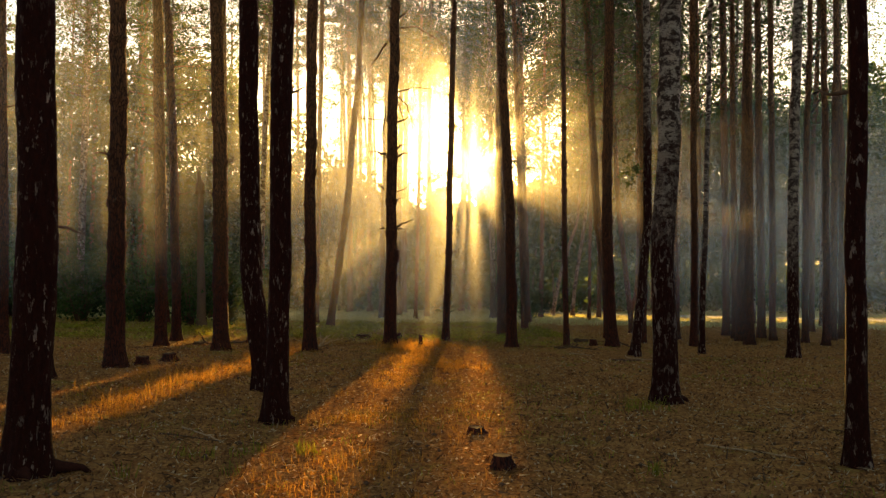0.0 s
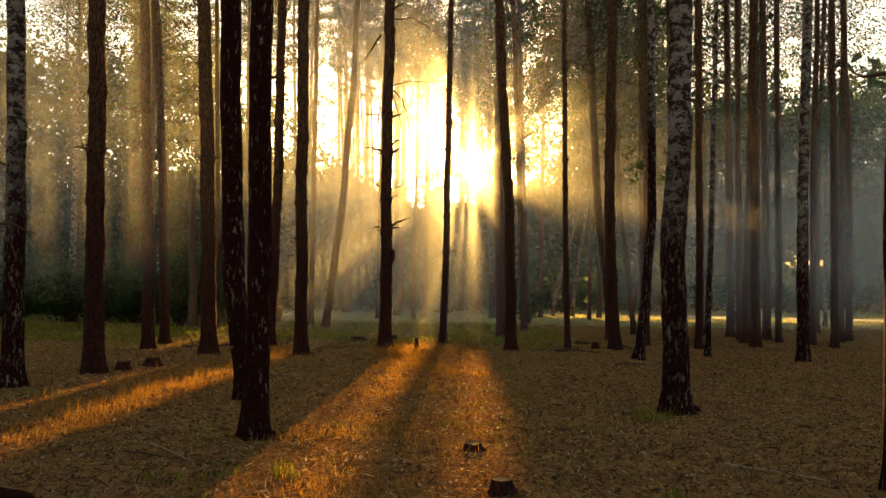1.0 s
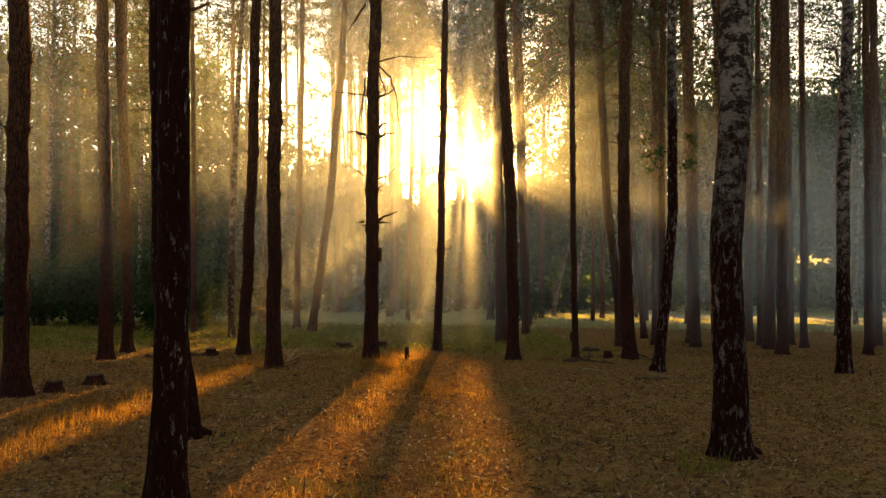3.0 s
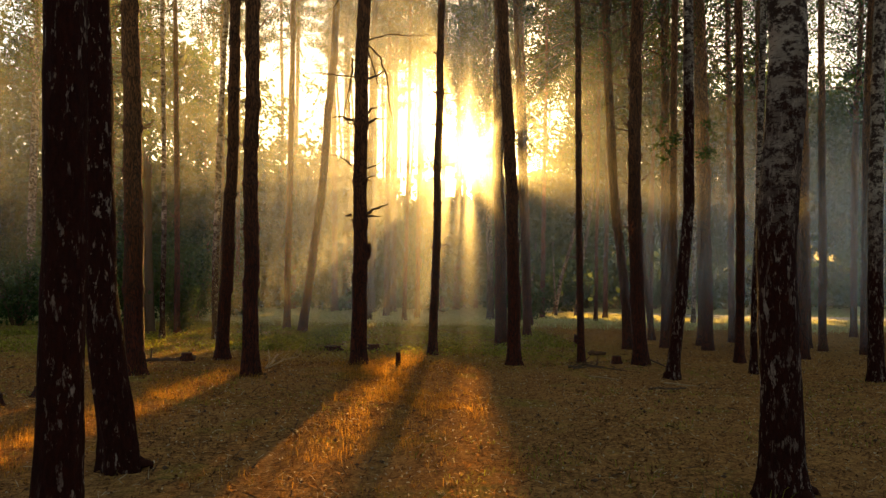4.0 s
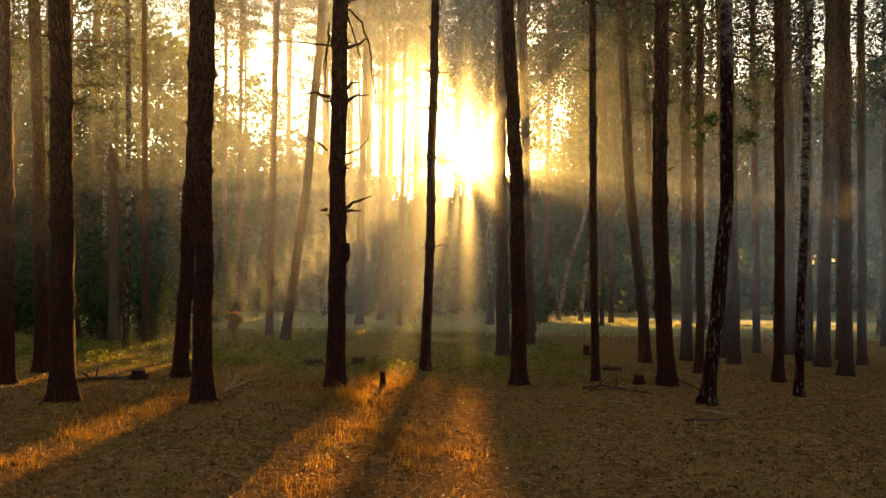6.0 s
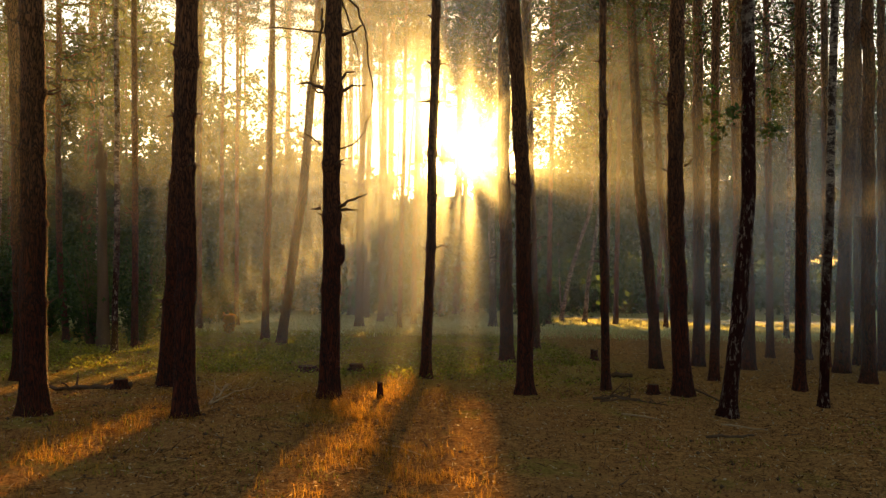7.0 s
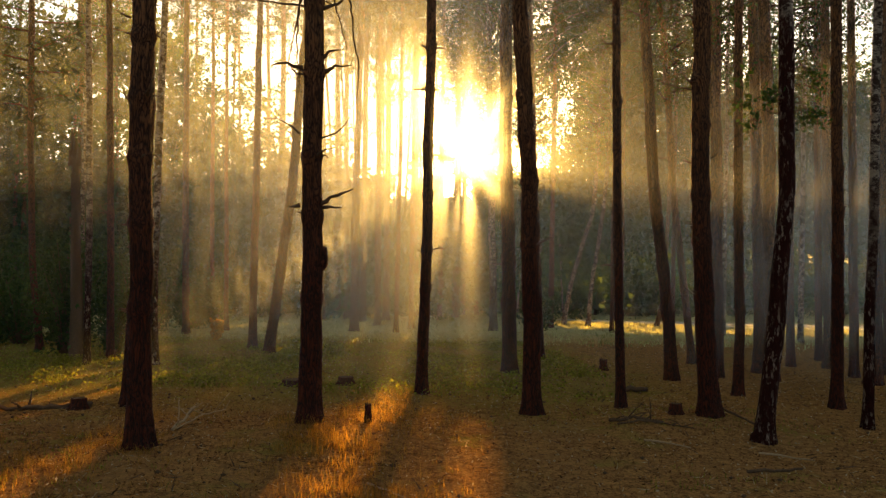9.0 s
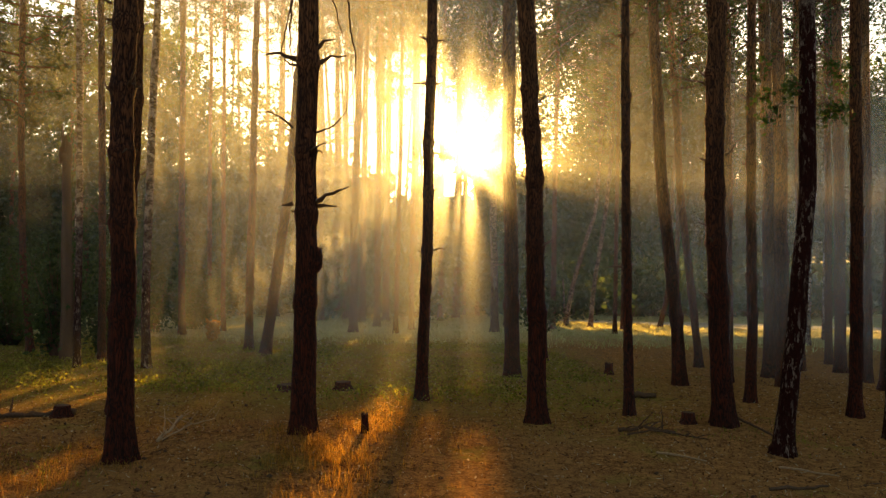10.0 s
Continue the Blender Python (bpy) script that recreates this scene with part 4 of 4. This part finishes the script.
# ---- far woods ----
def woods():
    """Foliage of the wood's far edge, thin and low where the sun breaks through."""
    rng = np.random.default_rng(77)
    cent, size = [], []
    # the ways on which low sun comes through the leaves: across, up, half width, half height, share
    WAYS = ((-0.98, 5.45, 0.72, 1.4, 0.99), (0.0, 5.6, 0.42, 1.15, 0.955), (-4.05, 5.75, 1.0, 0.98, 0.985), (0.03, 8.05, 0.95, 0.95, 0.99), (4.0, 7.7, 1.8, 0.8, 0.97), (-6.2, 4.15, 1.1, 0.42, 0.97), (5.9, 10.6, 1.5, 1.9, 0.9))

    def wave(u, w, seed):
        r = np.random.default_rng(seed)
        total = 0
        for k in (0.9, 1.7, 3.1, 5.5):
            a = r.uniform(0, 3.14, 3)
            for q in a:
                total = total + np.sin(k * (u * math.cos(q) + w * 0.8 * math.sin(q)) + r.uniform(0, 6.28)) / k ** 0.7
        return total

    def openness(p):
        """How open the wood is along the sunbeam through each leaf."""
        u, w = p[:, 0] - 0.041 * p[:, 1], p[:, 2] - 0.129 * (p[:, 1] - 54)
        n = wave(u, w, 5)
        low = 0.96 * (w < np.where(u < -5.2, 4.6, 3.9)) * (w > 0.3) * np.where(u < -5.2, n > 0.9, np.where(u < -1.9, n > -0.7, False)) * (u > -11) * (u < 5.5)
        high = 0.9 * (w > 6.7) * (n > np.where(u < -5, 0.3, -0.1)) * (u > -14) * (u < 7) * (w < 14)
        # low gap cut through the leaves so that sun brightens the meadow
        meadow_sun_gap = 0.95 * (w > -1.3) * (w < 1.0) * (u > 2.8) * (u < 34) * (n > -1.0)
        best = np.maximum(np.maximum(low, high), meadow_sun_gap)
        d = 0.22 * wave(u * 1.6, w * 1.6, 8)
        for wu, wz, wr, wh, share in WAYS:
            best = np.where(((u - wu) / wr) ** 4 + ((w - wz) / wh) ** 4 < 1 + d, share, best)
        return best

    def clump(cx, cy, cz, r, n, s):
        cent.append(np.array((cx, cy, cz)) + rng.normal(size=(n, 3)) * np.array((r, r, r * 0.7)) * 0.5)
        size.append(rng.uniform(0.6, 1.3, n) * s)

    for i in range(6200):
        x = rng.uniform(-60, 60)
        y = rng.uniform(46, 62)
        if x > 12:
            y += 12
        open_sky = math.exp(-((x + 3.5) / 9.5) ** 4)
        roof = (15.5 if x < -13 else 12.0 if x < 0 else 13.5 if x < 7 else 21.0 if x < 20 else 18.0) + 3.0 * noise.noise(Vector((x * 0.16, 0.3, y * 0.05)))
        roof = roof * (1 - open_sky) + 9.6 * open_sky
        z = roof * rng.random() ** 0.85
        r = rng.uniform(0.5, 1.2) if z > 2.4 and rng.random() < 0.35 + 0.65 * open_sky else rng.uniform(0.7, 1.5)
        clump(x, y, float(ground_z(x, y)) + z, r, 50, 0.125 if r < 0.9 else 0.22)
    for i in range(1000):
        a = rng.uniform(-30, 26)
        y = rng.uniform(44, 66)
        z = rng.uniform(8.5, 22)
        if abs(a - 0.041 * y) < 0.9 and z < 12.2:
            continue
        clump(a, y, float(ground_z(a, y)) + z, rng.uniform(0.3, 0.8), 24, 0.075)
    for i in range(1500):
        a, y, z = rng.uniform(-10, 6.5), rng.uniform(50, 66), 9.0 + 12 * rng.random() ** 1.2
        u, w = a - 0.041 * y, float(ground_z(a, y)) + z - 0.129 * (y - 54)
        if ((u - 0.05) / 0.8) ** 2 + ((w - 8.05) / 1.1) ** 2 < 1 or noise.noise(Vector((u * 0.6, w * 0.5, 2.0))) < -0.15:
            continue
        clump(a, y, float(ground_z(a, y)) + z, rng.uniform(0.3, 0.7), 20, 0.07)
    for i in range(2600):
        x = rng.uniform(-62, 62)
        y = rng.uniform(66, 84)
        u = x - 0.041 * y
        top = 10.5 if abs(x + 3.0) > 10 else 6.5
        if min(abs(u + 0.9) / 1.5, abs(u + 3.9) / 1.3) < 1:
            top = 4.4
        clump(x, y, float(ground_z(x, y)) + top * rng.random(), 2.2, 16, 0.58)
    # leaf clumps added to block the sun beside the ways and shade the ground
    for u0, u1, w0, w1, n in ((-3.05, -1.85, 4.0, 6.6, 60), (0.55, 2.6, 4.0, 7.2, 90), (2.6, 7.0, 4.2, 6.6, 80)):
        for i in range(n):
            u, w, y = rng.uniform(u0, u1), rng.uniform(w0, w1), rng.uniform(48, 60)
            clump(u + 0.041 * y, y, w + 0.129 * (y - 54), rng.uniform(0.3, 0.6), 40, 0.11)
    for i in range(250):
        y = rng.uniform(50, 64)
        u, w = rng.normal(0.4, 1.0), rng.uniform(9.3, 16)
        clump(u + 0.041 * y, y, w + 0.129 * (y - 54), rng.uniform(0.25, 0.6), 26, 0.075)
    for i in range(270):
        a = rng.normal(1.8, 2.8)
        y = rng.uniform(44, 58)
        clump(a, y, float(ground_z(a, y)) + rng.uniform(12.3, 20), rng.uniform(0.4, 1.0), 40, 0.085)
    for i in range(260):
        a, y = rng.uniform(9.5, 16.5), rng.uniform(42, 58)
        clump(a, y, float(ground_z(a, y)) + 9.5 + 12 * rng.random(), rng.uniform(0.5, 1.1), 44, 0.12)
    for i in range(260):
        a, y = rng.normal(8.5, 2.2), rng.uniform(40, 56)
        clump(a, y, float(ground_z(a, y)) + rng.uniform(13, 21), rng.uniform(0.4, 1.0), 40, 0.085)
    for i in range(240):
        a, y = rng.uniform(-28, -14), rng.uniform(44, 56)
        clump(a, y, float(ground_z(a, y)) + rng.uniform(13, 21), rng.uniform(0.4, 0.9), 36, 0.085)
    # fill clumps added on the left to keep low sun off the mist
    for i in range(150):
        x, y, z = rng.uniform(-13, -3.2), rng.uniform(47, 57), rng.uniform(2.5, 8.0)
        clump(x, y, float(ground_z(x, y)) + z, rng.uniform(0.6, 1.2), 36, 0.2)
    # more clumps added to stop sun streaks on the ground right of centre
    for i in range(170):
        x, y = rng.uniform(4.0, 8.0), rng.uniform(50, 60)
        z = rng.uniform(4.5, 8.6)
        clump(x, y, float(ground_z(x, y)) + z, rng.uniform(0.5, 1.0), 40, 0.17)
    for i in range(900):
        x, y = (rng.uniform(8, 46), rng.uniform(57, 73)) if i % 5 else (rng.uniform(-46, -10), rng.uniform(52, 62))
        clump(x, y, float(ground_z(x, y)) + rng.uniform(3.0, 16.5), rng.uniform(0.8, 1.8), 34, 0.24)
    for i in range(700):
        x, y = (rng.uniform(9, 42), rng.uniform(58, 74)) if i % 3 else (rng.uniform(-40, -9), rng.uniform(54, 66))
        clump(x, y, float(ground_z(x, y)) + rng.uniform(7, 21 if 0 < x < 14 else 18), rng.uniform(0.7, 1.5), 40, 0.17)
    for i in range(1500):
        x, y = rng.uniform(-75, 75), rng.uniform(165, 185)
        top = 15.8 + 2.0 * noise.noise(Vector((x * 0.12, 4.0, 0)))
        clump(x, y, float(ground_z(x, y)) + top * rng.random() ** 0.8, 3.0, 16, 0.95)
    cent, size = [np.concatenate(cent)], [np.concatenate(size)]
    keep = rng.random(len(cent[0])) > openness(cent[0])
    v, f = quads(cent[0][keep], size[0][keep], rng, 0.6)
    tagged(new("far_woods", np_mesh("far_woods", v, f, WOOD)), "dense green foliage along the far edge of the wood", "woods", kind="stuff")
    cent.clear(), size.clear()
    for i in range(3000):
        a = rng.uniform(0.10, 2 * math.pi - 0.10)
        d = rng.uniform(32, 60)
        x, y = math.sin(a) * d * 1.2, 5 + math.cos(a) * d
        if y > 34 and abs(x) < 60:
            continue
        z = 13 * rng.random()
        clump(x, y, float(ground_z(x, y)) + z, 2.2, 16, 0.50)
    v, f = quads(np.concatenate(cent), np.concatenate(size), rng, 0.6)
    tagged(new("surrounding_woods", np_mesh("surrounding_woods", v, f, WOOD)), "dense dark wood closing in on all other sides", "woods", kind="stuff")


woods()


def bush(x, y, wide, tall, seed, label, material=None):
    rng = np.random.default_rng(seed)
    thing = new("bush")
    thing.matrix_world = Matrix.Translation((x, y, float(ground_z(x, y))))
    tagged(thing, label, "bush", "bushes of the undergrowth")
    pieces, cent, size = [], [], []
    for i in range(26):
        a = rng.uniform(0, 6.28)
        q = np.array((math.cos(a) * wide * rng.uniform(0.1, 1), math.sin(a) * wide * rng.uniform(0.1, 1), tall * rng.uniform(0.35, 1.0)))
        pieces.append(tube(((q[0] * 0.12, q[1] * 0.12, -0.05), tuple(q * (0.5, 0.5, 0.6)), tuple(q)), (0.016, 0.010, 0.004), 5))
        for s in np.linspace(0.3, 1.05, 6):
            cent.append(q * (s, s, s) + rng.normal(size=(12, 3)) * 0.20 * wide)
            size.append(rng.uniform(0.04, 0.085, 12))
    v, f = quads(np.concatenate(cent), np.concatenate(size), rng, 0.62)
    part("stems", mesh("stems", *joined(pieces), DEAD, True), thing)
    part("foliage", np_mesh("foliage", v, f, material or LEAF), thing)


for i in range(34):
    r2 = np.random.default_rng(900 + i)
    bx = r2.uniform(-22, -8.5)
    bush(bx, r2.uniform(27, 40), r2.uniform(0.9, 1.6), r2.uniform(1.6, 3.4), 300 + i, "dark leafy bush in the shade under the trees")
for i in range(16):
    r2 = np.random.default_rng(950 + i)
    bush(r2.uniform(3.5, 34), r2.uniform(58, 64), r2.uniform(1.2, 2.2), r2.uniform(1.8, 3.2), 350 + i, "green bush along the far side of a clearing")
bush(4.2, 37.0, 0.7, 1.3, 391, "small green sapling bush beside a far pine")
bush(-8.0, 24.6, 0.8, 2.6, 392, "ragged bush round a broken dead trunk")
bush(-7.0, 24.9, 0.6, 1.4, 393, "small leafy bush near a broken dead trunk")
bush(-6.3, 30.5, 0.16, 0.55, 394, "small bush with rusty autumn leaves", DRY)

# ---- mist ----
def mist(y, thin):
    w = 70
    me = mesh("mist", [(-w, y, -3), (w, y, -3), (w, y, 24), (-w, y, 24)], [(0, 1, 2, 3)], mist_veil("mist", thin))
    tagged(new("mist", me), "thin veil of sunlit morning mist between the trunks", "mist", "veils of mist", "stuff")


y = 18.2
while y < 46:
    mist(y, (0.009 if y < 20 else 0.0155) * y * 0.13)
    y *= 1.075


def mist_bank(y, x0, x1, thin, side):
    me = mesh("mist_bank", [(x0, y, -1), (x1, y, -1), (x1, y, 12), (x0, y, 12)], [(0, 1, 2, 3)], mist_veil("mist_bank", thin, side))
    tagged(new("mist_bank", me), "pale bluish bank of mist beside the pines", "mist", "veils of mist", "stuff")


for y in (12.6, 14.2, 16.0):
    mist_bank(y, -45, -3.7, 0.125, -1)
for y in (18.7, 20.2, 21.9, 23.8):
    mist_bank(y, 3.6, 45, 0.135, 1)
